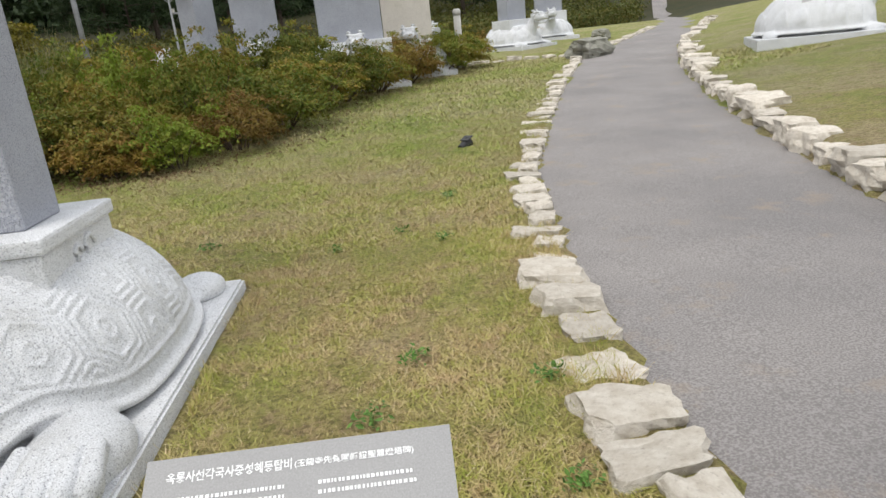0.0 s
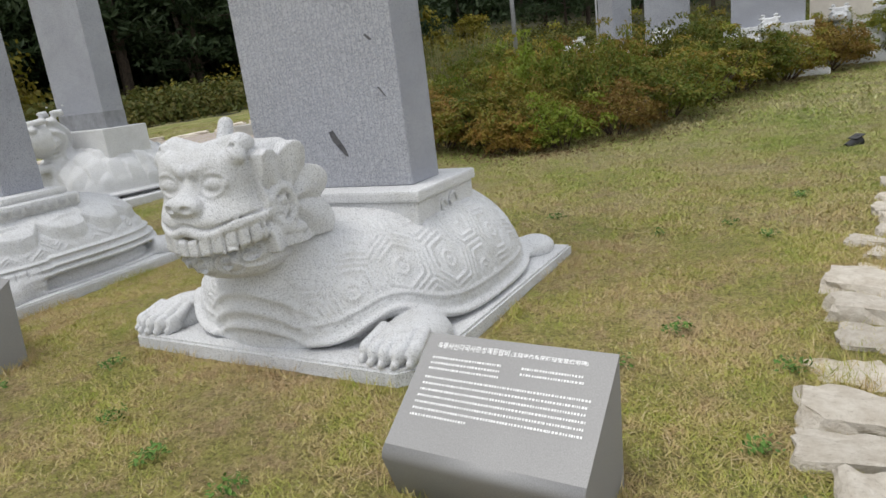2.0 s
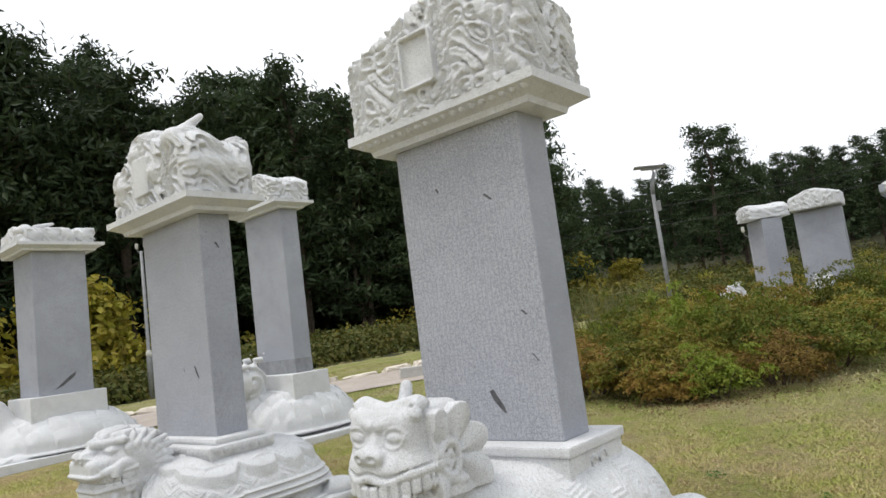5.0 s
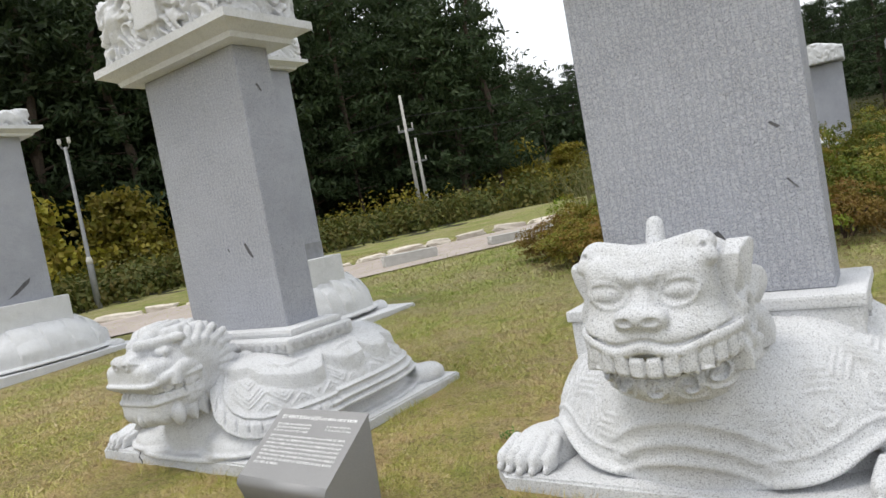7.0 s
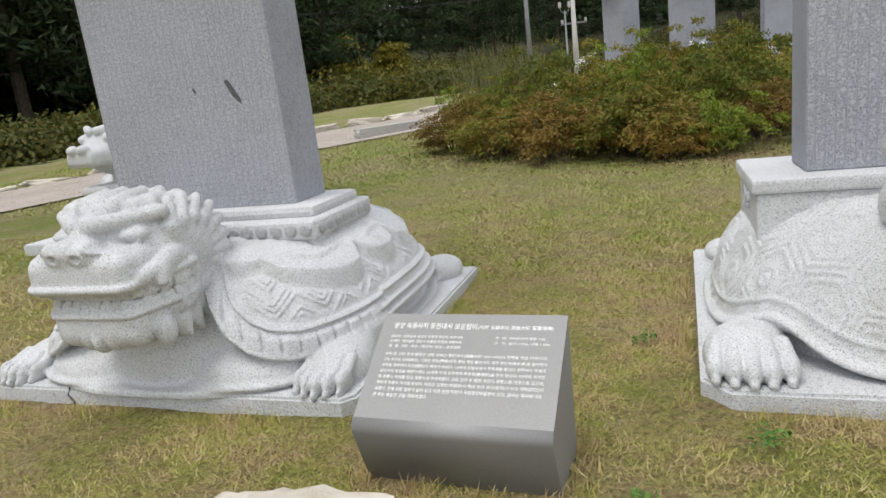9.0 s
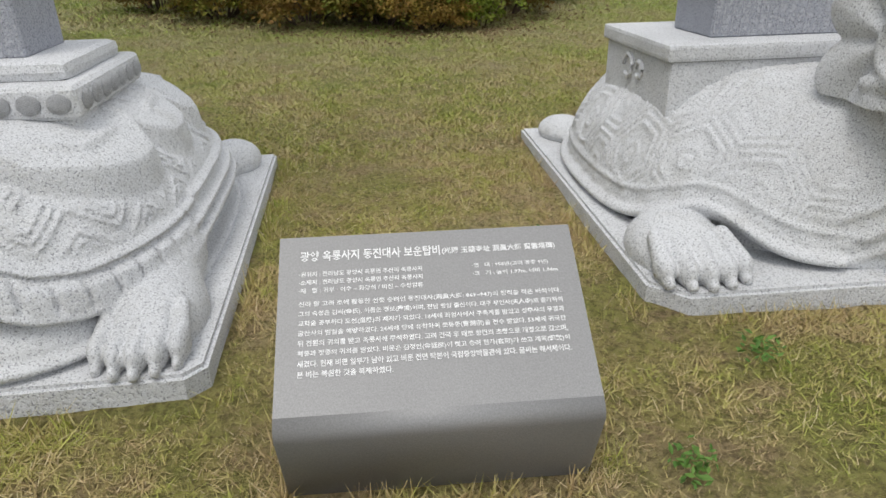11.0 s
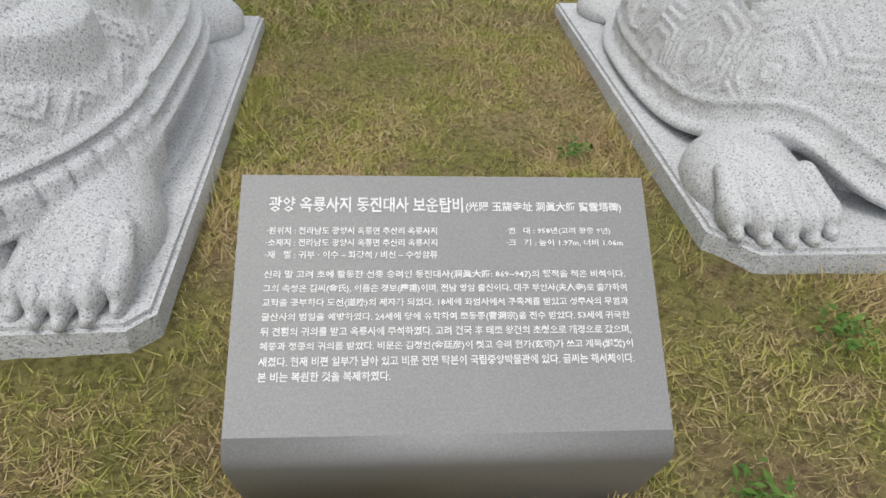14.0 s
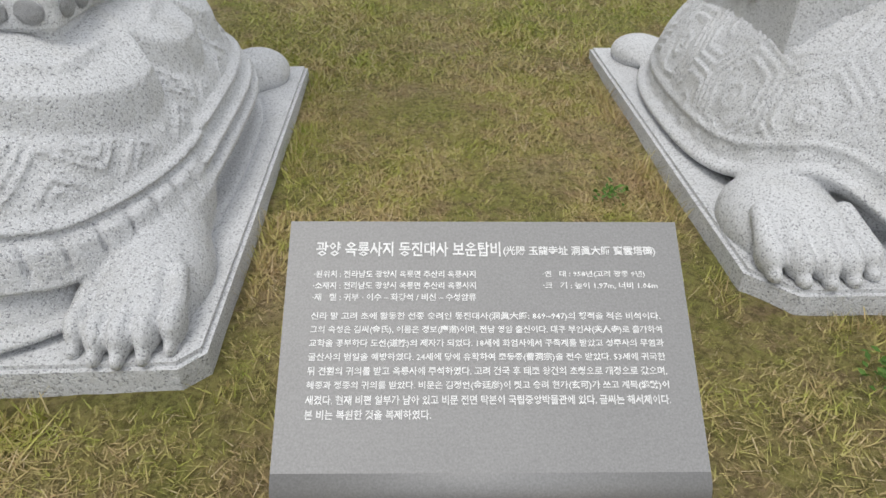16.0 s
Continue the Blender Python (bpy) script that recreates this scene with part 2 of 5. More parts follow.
def mesh_of(name, verts, faces, material, smooth=False):
    me = bpy.data.meshes.new(name)
    V, F = np.asarray(verts, dtype=np.float32), np.asarray(faces, dtype=np.int32)
    me.vertices.add(len(V))
    me.vertices.foreach_set("co", V.reshape(-1))
    me.loops.add(F.size)
    me.loops.foreach_set("vertex_index", F.reshape(-1))
    me.polygons.add(len(F))
    me.polygons.foreach_set("loop_start", np.arange(0, F.size, F.shape[1], dtype=np.int32))
    me.polygons.foreach_set("use_smooth", np.full(len(F), smooth, dtype=bool))
    for m in material if isinstance(material, (list, tuple)) else (material,):
        me.materials.append(m)
    me.update(calc_edges=True)
    return me


def thing(name, m, label, category, group="", kind=""):
    """An empty at the base of a thing, to hold its parts."""
    ob = new(name)
    ob.empty_display_size = 0.1
    ob.matrix_basis = m
    return tagged(ob, label, category, group, kind)


def hung(name, me, parent, label="", m=None):
    ob = new(name, me)
    ob.parent = parent
    if m is not None:
        ob.matrix_basis = m
    return tagged(ob, label)


def part(name, bm, material, parent, label="", m=None, smooth=False):
    me = bpy.data.meshes.new(name)
    bm.normal_update()
    bm.to_mesh(me)
    bm.free()
    for one in material if isinstance(material, (list, tuple)) else (material,):
        me.materials.append(one)
    if smooth:
        me.polygons.foreach_set("use_smooth", np.ones(len(me.polygons), dtype=bool))
    return hung(name, me, parent, label, m)


def block(sx, sy, z0, z1, bevel=0.01, seg=2, taper=1.0):
    """A bevelled block about the z axis."""
    bm = bmesh.new()
    bmesh.ops.create_cube(bm, size=1)
    for v in bm.verts:
        top = v.co.z > 0
        k = taper if top else 1
        v.co = Vector((v.co.x * sx * k, v.co.y * sy * k, z1 if top else z0))
    if bevel:
        bmesh.ops.bevel(bm, geom=bm.edges[:], offset=bevel, segments=seg, affect="EDGES", profile=0.6)
    return bm


def outline_block(pts, z0, z1, bevel=0.012):
    """An upright prism over a plan outline."""
    bm = bmesh.new()
    lo = [bm.verts.new((x, y, z0)) for x, y in pts]
    hi = [bm.verts.new((x, y, z1)) for x, y in pts]
    n = len(pts)
    bm.faces.new(lo[::-1])
    top = bm.faces.new(hi)
    for i in range(n):
        bm.faces.new((lo[i], lo[(i + 1) % n], hi[(i + 1) % n], hi[i]))
    if bevel:
        bmesh.ops.bevel(bm, geom=list(top.edges), offset=bevel, segments=2, affect="EDGES")
    return bm


def tube(path, radii, sides=8, caps=True):
    """A round bar along a path, as a bmesh."""
    bm = bmesh.new()
    rings = []
    n = len(path)
    for i, p in enumerate(path):
        a, b = Vector(path[max(0, i - 1)]), Vector(path[min(n - 1, i + 1)])
        q = (b - a).to_track_quat("Z", "Y").to_matrix()
        r = radii[i] if isinstance(radii, (list, tuple)) else radii
        rings.append([bm.verts.new(Vector(p) + q @ Vector((math.cos(k * math.tau / sides) * r, math.sin(k * math.tau / sides) * r, 0))) for k in range(sides)])
    for i in range(n - 1):
        for k in range(sides):
            bm.faces.new((rings[i][k], rings[i][(k + 1) % sides], rings[i + 1][(k + 1) % sides], rings[i + 1][k]))
    if caps:
        bm.faces.new(rings[0][::-1])
        bm.faces.new(rings[-1])
    return bm


def merged(*bms):
    out = bmesh.new()
    for b in bms:
        me = bpy.data.meshes.new("joint")
        b.to_mesh(me)
        b.free()
        out.from_mesh(me)
        bpy.data.meshes.remove(me)
    return out


def isosurface(f, lo, hi, h):
    """The surface where f(x, y, z) turns from negative to positive, as vertices and quads (surface nets)."""
    ax = [np.arange(a, b + h, h, dtype=np.float32) for a, b in zip(lo, hi)]
    V = f(*np.meshgrid(*ax, indexing="ij", sparse=False)).astype(np.float32)
    s = V < 0
    nx, ny, nz = (k - 1 for k in V.shape)
    cnt = np.zeros((nx, ny, nz), np.int8)
    corners = [(i, j, k) for i in (0, 1) for j in (0, 1) for k in (0, 1)]
    for i, j, k in corners:
        cnt += s[i:i + nx, j:j + ny, k:k + nz]
    I, J, K = np.nonzero((cnt > 0) & (cnt < 8))
    idx = np.full((nx, ny, nz), -1, np.int32)
    idx[I, J, K] = np.arange(len(I))
    pos, num = np.zeros((len(I), 3), np.float32), np.zeros(len(I), np.float32)
    for a in corners:
        for d in range(3):
            if a[d]:
                continue
            b = list(a)
            b[d] = 1
            va, vb = V[I + a[0], J + a[1], K + a[2]], V[I + b[0], J + b[1], K + b[2]]
            on = (va < 0) != (vb < 0)
            t = np.where(on, va / np.where(on, va - vb, 1), 0)
            for c in range(3):
                pos[:, c] += on * (a[c] + (t if c == d else 0))
            num += on
    pos /= num[:, None]
    verts = np.stack([ax[0][I], ax[1][J], ax[2][K]], 1) + pos * h
    quads = []
    for d in range(3):
        e, g = [q for q in range(3) if q != d]
        sl_a, sl_b = [slice(None)] * 3, [slice(None)] * 3
        sl_a[d], sl_b[d] = slice(0, -1), slice(1, None)
        a, b = s[tuple(sl_a)], s[tuple(sl_b)]
        P = np.stack(np.nonzero(a != b), 1)
        P = P[(P[:, e] > 0) & (P[:, g] > 0) & (P[:, e] < (nx, ny, nz)[e]) & (P[:, g] < (nx, ny, nz)[g])]
        flip = a[P[:, 0], P[:, 1], P[:, 2]]
        def cell(oe, og):
            q = P.copy()
            q[:, e] -= oe
            q[:, g] -= og
            return idx[q[:, 0], q[:, 1], q[:, 2]]
        Q = np.stack([cell(1, 1), cell(0, 1), cell(0, 0), cell(1, 0)], 1)
        if d == 1:
            flip = ~flip
        Q[~flip] = Q[~flip][:, ::-1]
        quads.append(Q)
    return verts, np.concatenate(quads)


def solid(name, pieces, material):
    """One smooth mesh from several (verts, quads)."""
    vs, qs, off = [], [], 0
    for v, q in pieces:
        vs.append(v)
        qs.append(q + off)
        off += len(v)
    return mesh_of(name, np.concatenate(vs), np.concatenate(qs), material, True)


def smin(a, b, k):
    h = np.clip(0.5 + 0.5 * (b - a) / k, 0, 1)
    return b + (a - b) * h - k * h * (1 - h)


def smax(a, b, k):
    return -smin(-a, -b, k)


def ell(x, y, z, c, r):
    q = np.sqrt(((x - c[0]) / r[0]) ** 2 + ((y - c[1]) / r[1]) ** 2 + ((z - c[2]) / r[2]) ** 2)
    return (q - 1) * min(r)


def rbox(x, y, z, c, h, r):
    a, b, d = np.abs(x - c[0]) - h[0] + r, np.abs(y - c[1]) - h[1] + r, np.abs(z - c[2]) - h[2] + r
    return np.sqrt(np.maximum(a, 0) ** 2 + np.maximum(b, 0) ** 2 + np.maximum(d, 0) ** 2) + np.minimum(np.maximum(a, np.maximum(b, d)), 0) - r


def bar(x, y, z, a, b, r0, r1=None):
    r1 = r0 if r1 is None else r1
    d = [q - p for p, q in zip(a, b)]
    t = np.clip(((x - a[0]) * d[0] + (y - a[1]) * d[1] + (z - a[2]) * d[2]) / sum(q * q for q in d), 0, 1)
    return np.sqrt((x - a[0] - t * d[0]) ** 2 + (y - a[1] - t * d[1]) ** 2 + (z - a[2] - t * d[2]) ** 2) - (r0 + (r1 - r0) * t)


def pulse(v, c, w):
    return np.exp(-((v - c) / w) ** 2)


def hexes(u, v, s):
    """Relief of nested hexagons with a flower in each, about 0 to 1."""
    u, v = u / s, v / s
    a, b = np.mod(u, 1) - 0.5, np.mod(v, 1.7320508) - 0.8660254
    c, d = np.mod(u - 0.5, 1) - 0.5, np.mod(v - 0.8660254, 1.7320508) - 0.8660254
    first = a * a + b * b < c * c + d * d
    p, q = np.abs(np.where(first, a, c)), np.abs(np.where(first, b, d))
    hd, r = np.maximum(p, p * 0.5 + q * 0.8660254), np.hypot(p, q)
    return np.maximum.reduce([pulse(hd, 0.45, 0.03), pulse(hd, 0.35, 0.028), 0.8 * pulse(r, 0.13, 0.03), 0.8 * pulse(r, 0.0, 0.045)])


def swirl(x, y, z, s, seed):
    """Carved cloud scrolls: ridges of a warped wave."""
    k = math.tau / s
    a = np.sin(k * (x * 0.8 + 0.35 * s * np.sin(k * 0.45 * (z + y) + seed)) + seed)
    b = np.sin(k * (z * 0.9 + 0.4 * s * np.sin(k * 0.5 * (x - y) + 1.7 * seed)) + 2.1 * seed)
    return np.abs(np.sin(1.6 * (a + b) + 0.9 * np.sin(k * 0.5 * (x + z + y) + seed)))

# ---- information signs ----
LINES = []


def words(text, parent, x, y, height, width=None, name="writing"):
    """Notes a line of white letters on the sign's slope; x from its left edge, y down from its top, in metres."""
    ob = tagged(hung(name, bpy.data.meshes.new(name), parent, "white lettering", pose(0, 0, 0.0012)), kind="stuff")
    LINES.append((ob, text, x, y, height, width))


def letter_all():
    """Turns all the noted lines into letters in one go: one text, taken apart line by line."""
    pitch = 4.0
    cu = bpy.data.curves.new("letters", "FONT")
    cu.body, cu.size, cu.resolution_u, cu.space_line, cu.offset = "\n".join(q[1] for q in LINES), 1.0, 1, pitch, 0.02
    tmp = bpy.data.objects.new("letters", cu)
    scene.collection.objects.link(tmp)
    bpy.context.view_layer.update()
    me = bpy.data.meshes.new_from_object(tmp.evaluated_get(bpy.context.evaluated_depsgraph_get()))
    bpy.data.objects.remove(tmp)
    bpy.data.curves.remove(cu)
    me.calc_loop_triangles()
    co = np.empty(len(me.vertices) * 3, dtype=np.float32)
    me.vertices.foreach_get("co", co)
    co = co.reshape(-1, 3)
    tri = np.empty(len(me.loop_triangles) * 3, dtype=np.int32)
    me.loop_triangles.foreach_get("vertices", tri)
    tri = tri.reshape(-1, 3)
    bpy.data.meshes.remove(me)
    row = np.round(-(co[tri[:, 0], 1] - 0.3) / pitch).astype(int)
    for i, (ob, _, x, y, height, width) in enumerate(LINES):
        t = tri[row == i]
        if not len(t):
            continue
        used, t = np.unique(t, return_inverse=True)
        p = co[used].astype(float)
        lo, hi = p.min(0), p.max(0)
        k = height / max(1e-6, hi[1] - lo[1])
        p = np.stack([x + (p[:, 0] - lo[0]) * (width / max(1e-6, hi[0] - lo[0]) if width else k), -y + (p[:, 1] - lo[1]) * k, 0 * p[:, 0]], 1)
        ob.data = mesh_of("writing", p, t.reshape(-1, 3), LETTERS)


def strokes(rows, parent):
    """Unreadable small print as plain bars: rows of (x, y, height, width)."""
    for x, y, h, w in rows:
        bm = bmesh.new()
        u = x
        while u < x + w - 0.004:
            step = random.uniform(0.003, 0.008)
            e = min(u + step, x + w)
            bm.faces.new([bm.verts.new(p) for p in ((u, -y, 0), (e, -y, 0), (e, -y + h, 0), (u, -y + h, 0))])
            u = e + random.uniform(0.002, 0.0045)
        tagged(part("writing", bm, LETTERS, parent, "line of small white print", pose(0, 0, 0.0012)), kind="stuff")


def sign(m, w, z_top, z_front, run, label):
    """A folded metal plate: a sloping face rounded over into a front that leans back to the ground."""
    top = thing("information_sign", m, label, "sign", "information signs")
    bend, pts = 0.022, []
    slope = math.atan2(z_top - z_front, run)
    pts.append((0.0, z_top))
    pts.append((-run + bend * 1.2, z_front + math.tan(slope) * bend * 1.2))
    for k in range(1, 6):
        t = k / 6
        a, b, c = Vector((-run + bend * 1.2, z_front + math.tan(slope) * bend * 1.2)), Vector((-run - 0.004, z_front - 0.002)), Vector((-run + 0.006, z_front - 0.03))
        q = a * (1 - t) ** 2 + b * 2 * t * (1 - t) + c * t * t
        pts.append((q.x, q.y))
    pts += [(-run + 0.006, z_front - 0.03), (-run + 0.085, -0.06), (-0.03, -0.06), (-0.006, z_top - 0.02)]
    bm = bmesh.new()
    a = [bm.verts.new((-w / 2, y, z)) for y, z in pts]
    b = [bm.verts.new((w / 2, y, z)) for y, z in pts]
    n = len(pts)
    bm.faces.new(a)
    bm.faces.new(b[::-1])
    for i in range(n):
        f = bm.faces.new((a[i], b[i], b[(i + 1) % n], a[(i + 1) % n]))
        f.smooth = 1 <= i <= 7
    bmesh.ops.recalc_face_normals(bm, faces=bm.faces[:])
    plate = part("plate", bm, SIGN_METAL, top, "folded grey metal plate")
    c, s = math.cos(slope), math.sin(slope)
    holder = Matrix(((1, 0, 0, -w / 2), (0, c, -s, 0), (0, s, c, z_top), (0, 0, 0, 1)))
    return top, plate, holder


def lay(plate, holder, make):
    """Lays the writing that make() builds onto the slope of the plate."""
    before = set(plate.children)
    make(plate)
    for ob in plate.children:
        if ob not in before:
            ob.matrix_basis = holder @ ob.matrix_basis


def sign_b_text(p):
    words("광양 옥룡사지 동진대사 보운탑비", p, 0.045, 0.063, 0.026, 0.303)
    words("(光陽 玉龍寺址 洞眞大師 寶雲塔碑)", p, 0.352, 0.063, 0.019, 0.253)
    for i, t in enumerate(("·원위치 : 전라남도 광양시 옥룡면 추산리 옥룡사지", "·소재지 : 전라남도 광양시 옥룡면 추산리 옥룡사지", "·재   질 : 귀부 · 이수 – 화강석 / 비신 – 수성암류")):
        words(t, p, 0.044, 0.1 + 0.0195 * i, 0.0125, 0.262)
    for i, (t, w) in enumerate((("·연   대 : 958년(고려 광종 9년)", 0.168), ("·크   기 : 높이 1.97m, 너비 1.06m", 0.186))):
        words(t, p, 0.415, 0.1 + 0.0195 * i, 0.0125, w)
    body = ("신라 말 고려 초에 활동한 선종 승려인 동진대사(洞眞大師: 869~947)의 행적을 적은 비석이다.",
            "그의 속성은 김씨(金氏), 이름은 경보(慶甫)이며, 전남 영암 출신이다. 대구 부인사(夫人寺)로 출가하여",
            "교학을 공부하다 도선(道詵)의 제자가 되었다. 18세에 화엄사에서 구족계를 받았고 성주사의 무염과",
            "굴산사의 범일을 예방하였다. 24세에 당에 유학하여 조동종(曹洞宗)을 전수 받았다. 53세에 귀국한",
            "뒤 견훤의 귀의를 받고 옥룡사에 주석하였다. 고려 건국 후 태조 왕건의 초청으로 개경으로 갔으며,",
            "혜종과 정종의 귀의를 받았다. 비문은 김정언(金廷彦)이 짓고 승려 현가(玄可)가 쓰고 계묵(繼默)이",
            "새겼다. 현재 비편 일부가 남아 있고 비문 전면 탁본이 국립중앙박물관에 있다. 글씨는 해서체이다.")
    for i, t in enumerate(body):
        words(t, p, 0.044, 0.172 + 0.0218 * i, 0.0145, 0.555)
    words("본 비는 복원한 것을 복제하였다.", p, 0.044, 0.172 + 0.0218 * 7, 0.0145, 0.19)


def sign_a_text(p):
    words("옥룡사선각국사증성혜등탑비", p, 0.045, 0.055, 0.024, 0.26)
    words("(玉龍寺先覺國師證聖慧燈塔碑)", p, 0.31, 0.055, 0.019, 0.25)
    strokes([(0.045, 0.093 + 0.02 * i, 0.008, 0.25) for i in range(3)] + [(0.36, 0.093 + 0.02 * i, 0.008, 0.2) for i in range(2)]
            + [(0.045, 0.165 + 0.0218 * i, 0.008, 0.55 if i < 6 else 0.2) for i in range(7)], p)


top, plate, holder = sign(pose(-3.262, 3.134, 0, 0, 0, -14), 0.645, 0.452, 0.2075, 0.357, "grey folded metal sign with white lettering in the grass")
lay(plate, holder, sign_b_text)
top, plate, holder = sign(pose(-0.098, 2.40, -0.05, 0, 0, -14), 0.64, 0.452, 0.2075, 0.357, "grey folded metal sign with white lettering by the turtle")
lay(plate, holder, sign_a_text)

letter_all()

# ---- ground, road ----
def axis(*spans):
    out = []
    for a, b, step in spans:
        out += list(np.arange(a, b - 1e-6, step))
    return np.array(out + [spans[-1][1]])


gx = axis((-400, -120, 40), (-120, -40, 8), (-40, -9, 1.0), (-9, 4.5, 0.09), (4.5, 16, 0.3), (16, 60, 2), (60, 140, 8), (140, 400, 40))
gy = axis((-300, -60, 40), (-60, -10, 5), (-10, 1, 0.5), (1, 9, 0.09), (9, 30, 0.4), (30, 140, 3), (140, 500, 40))
GX, GY = np.meshgrid(gx, gy, indexing="ij")
GZ = ground_z(GX, GY)
near = ((GX > -9) & (GX < 4.5) & (GY > 1) & (GY < 9)).astype(float)
GZ = GZ + near * (0.008 * np.sin(GX * 5.1 + 2 * np.sin(GY * 2.3)) * np.sin(GY * 4.3) + np.random.uniform(-0.004, 0.004, GX.shape))
on_road = (GX > road_left(GY) + 0.04) & (GX < road_right(GY) - 0.02)
GZ = np.where(on_road, GZ - 0.05, GZ)
nx, ny = GX.shape
ids = np.arange(nx * ny).reshape(nx, ny)
quads = np.stack([ids[:-1, :-1], ids[1:, :-1], ids[1:, 1:], ids[:-1, 1:]], -1).reshape(-1, 4)
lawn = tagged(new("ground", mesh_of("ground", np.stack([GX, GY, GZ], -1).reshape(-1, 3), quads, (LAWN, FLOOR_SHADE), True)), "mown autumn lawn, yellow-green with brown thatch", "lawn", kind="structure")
# beyond the wood's edge the ground takes the shade-dark colour
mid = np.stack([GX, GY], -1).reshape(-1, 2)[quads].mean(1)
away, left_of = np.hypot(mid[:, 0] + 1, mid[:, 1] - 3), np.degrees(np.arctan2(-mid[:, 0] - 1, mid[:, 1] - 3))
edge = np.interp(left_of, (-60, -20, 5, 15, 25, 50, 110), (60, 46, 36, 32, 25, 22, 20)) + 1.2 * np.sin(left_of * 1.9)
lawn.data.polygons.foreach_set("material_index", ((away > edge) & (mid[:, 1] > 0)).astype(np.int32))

ys = axis((-30, 0, 1.0), (0, 12, 0.2), (12, 60, 1.0))
vs, fs = [], []
for y in ys:
    a, b = float(road_left(y)), float(road_right(y))
    for k in range(9):
        x = a + (b - a) * k / 8
        base = float(ground_z(0.5 * (a + b), y))
        vs.append((x, y, base + 0.004 - 0.02 * abs(k / 4 - 1) ** 2))
for i in range(len(ys) - 1):
    for k in range(8):
        fs.append((i * 9 + k, i * 9 + k + 1, i * 9 + k + 10, i * 9 + k + 9))
tagged(new("road", mesh_of("road", vs, fs, ASPHALT, True)), "worn grey asphalt footpath between rough stone kerbs", "footpath", kind="structure")

PATH_F = ((-26, 3.0), (-15, 7.2), (-10.7, 10.0), (-8.5, 12.5), (-6.95, 13.9), (-5.76, 14.9), (-3.5, 17.2), (-1, 20.5), (2, 25))
PATH_B = ((-28, 6.5), (-16.5, 9.8), (-12.6, 12.6), (-10.6, 15.2), (-8.6, 17.4), (-7.2, 18.6), (-5.2, 20.6), (-2.8, 23.5), (0, 28))
vs, fs = [], []
for i in range(len(PATH_F) - 1):
    for j in range(6):
        t = j / 6
        p = [PATH_F[i][k] * (1 - t) + PATH_F[i + 1][k] * t for k in (0, 1)]
        q = [PATH_B[i][k] * (1 - t) + PATH_B[i + 1][k] * t for k in (0, 1)]
        for u in range(5):
            x, y = p[0] + (q[0] - p[0]) * u / 4, p[1] + (q[1] - p[1]) * u / 4
            vs.append((x, y, gz(x, y) + 0.03))
for i in range(len(vs) // 5 - 1):
    for u in range(4):
        fs.append((i * 5 + u + 1, i * 5 + u, i * 5 + u + 5, i * 5 + u + 6))
PAVING = plain("pinkish_paving", (0.36, 0.31, 0.28), (0.44, 0.385, 0.35), 1.5, 0.9)
tagged(new("pavement", mesh_of("pavement", vs, fs, PAVING, True)), "pale pinkish paved path behind the steles", "footpath", kind="structure")

# ---- carved stone ----
def shell_field(x, y, z, half, length, height, top, power=2.5):
    k = (np.abs(x) / half) ** power + (np.abs(y - 0.04) / length) ** power + (np.maximum(z, 0) / height) ** 2.2
    return smax((np.maximum(k, 1e-6) ** (1 / 2.35) - 1) * 0.42, z - top, 0.05)


def feet(f, ax, x, y, z, cx, cy, w, toes=5):
    """A broad foot with a rounded instep, stubby toes and the tips of claws."""
    f = smin(f, ell(ax, y, z, (cx, cy + 0.06, 0.07), (w * 0.98, 0.22, 0.122)), 0.02)
    for i in range(toes):
        u = (i - (toes - 1) / 2) / toes
        px, py, r = cx + u * w * 1.85, cy - 0.165 + 0.22 * u * u, w / toes
        f = smin(f, bar(ax, y, z, (px * 0.9 + 0.1 * cx, py + 0.12, 0.155), (px, py + 0.02, 0.115), r * 0.75, r * 0.95), 0.007)
        f = smin(f, ell(ax, y, z, (px, py, 0.098), (r * 1.0, 0.05, 0.048)), 0.004)
        f = smin(f, ell(ax, y, z, (px, py - 0.046, 0.072), (r * 0.55, 0.025, 0.022)), 0.004)
    return f


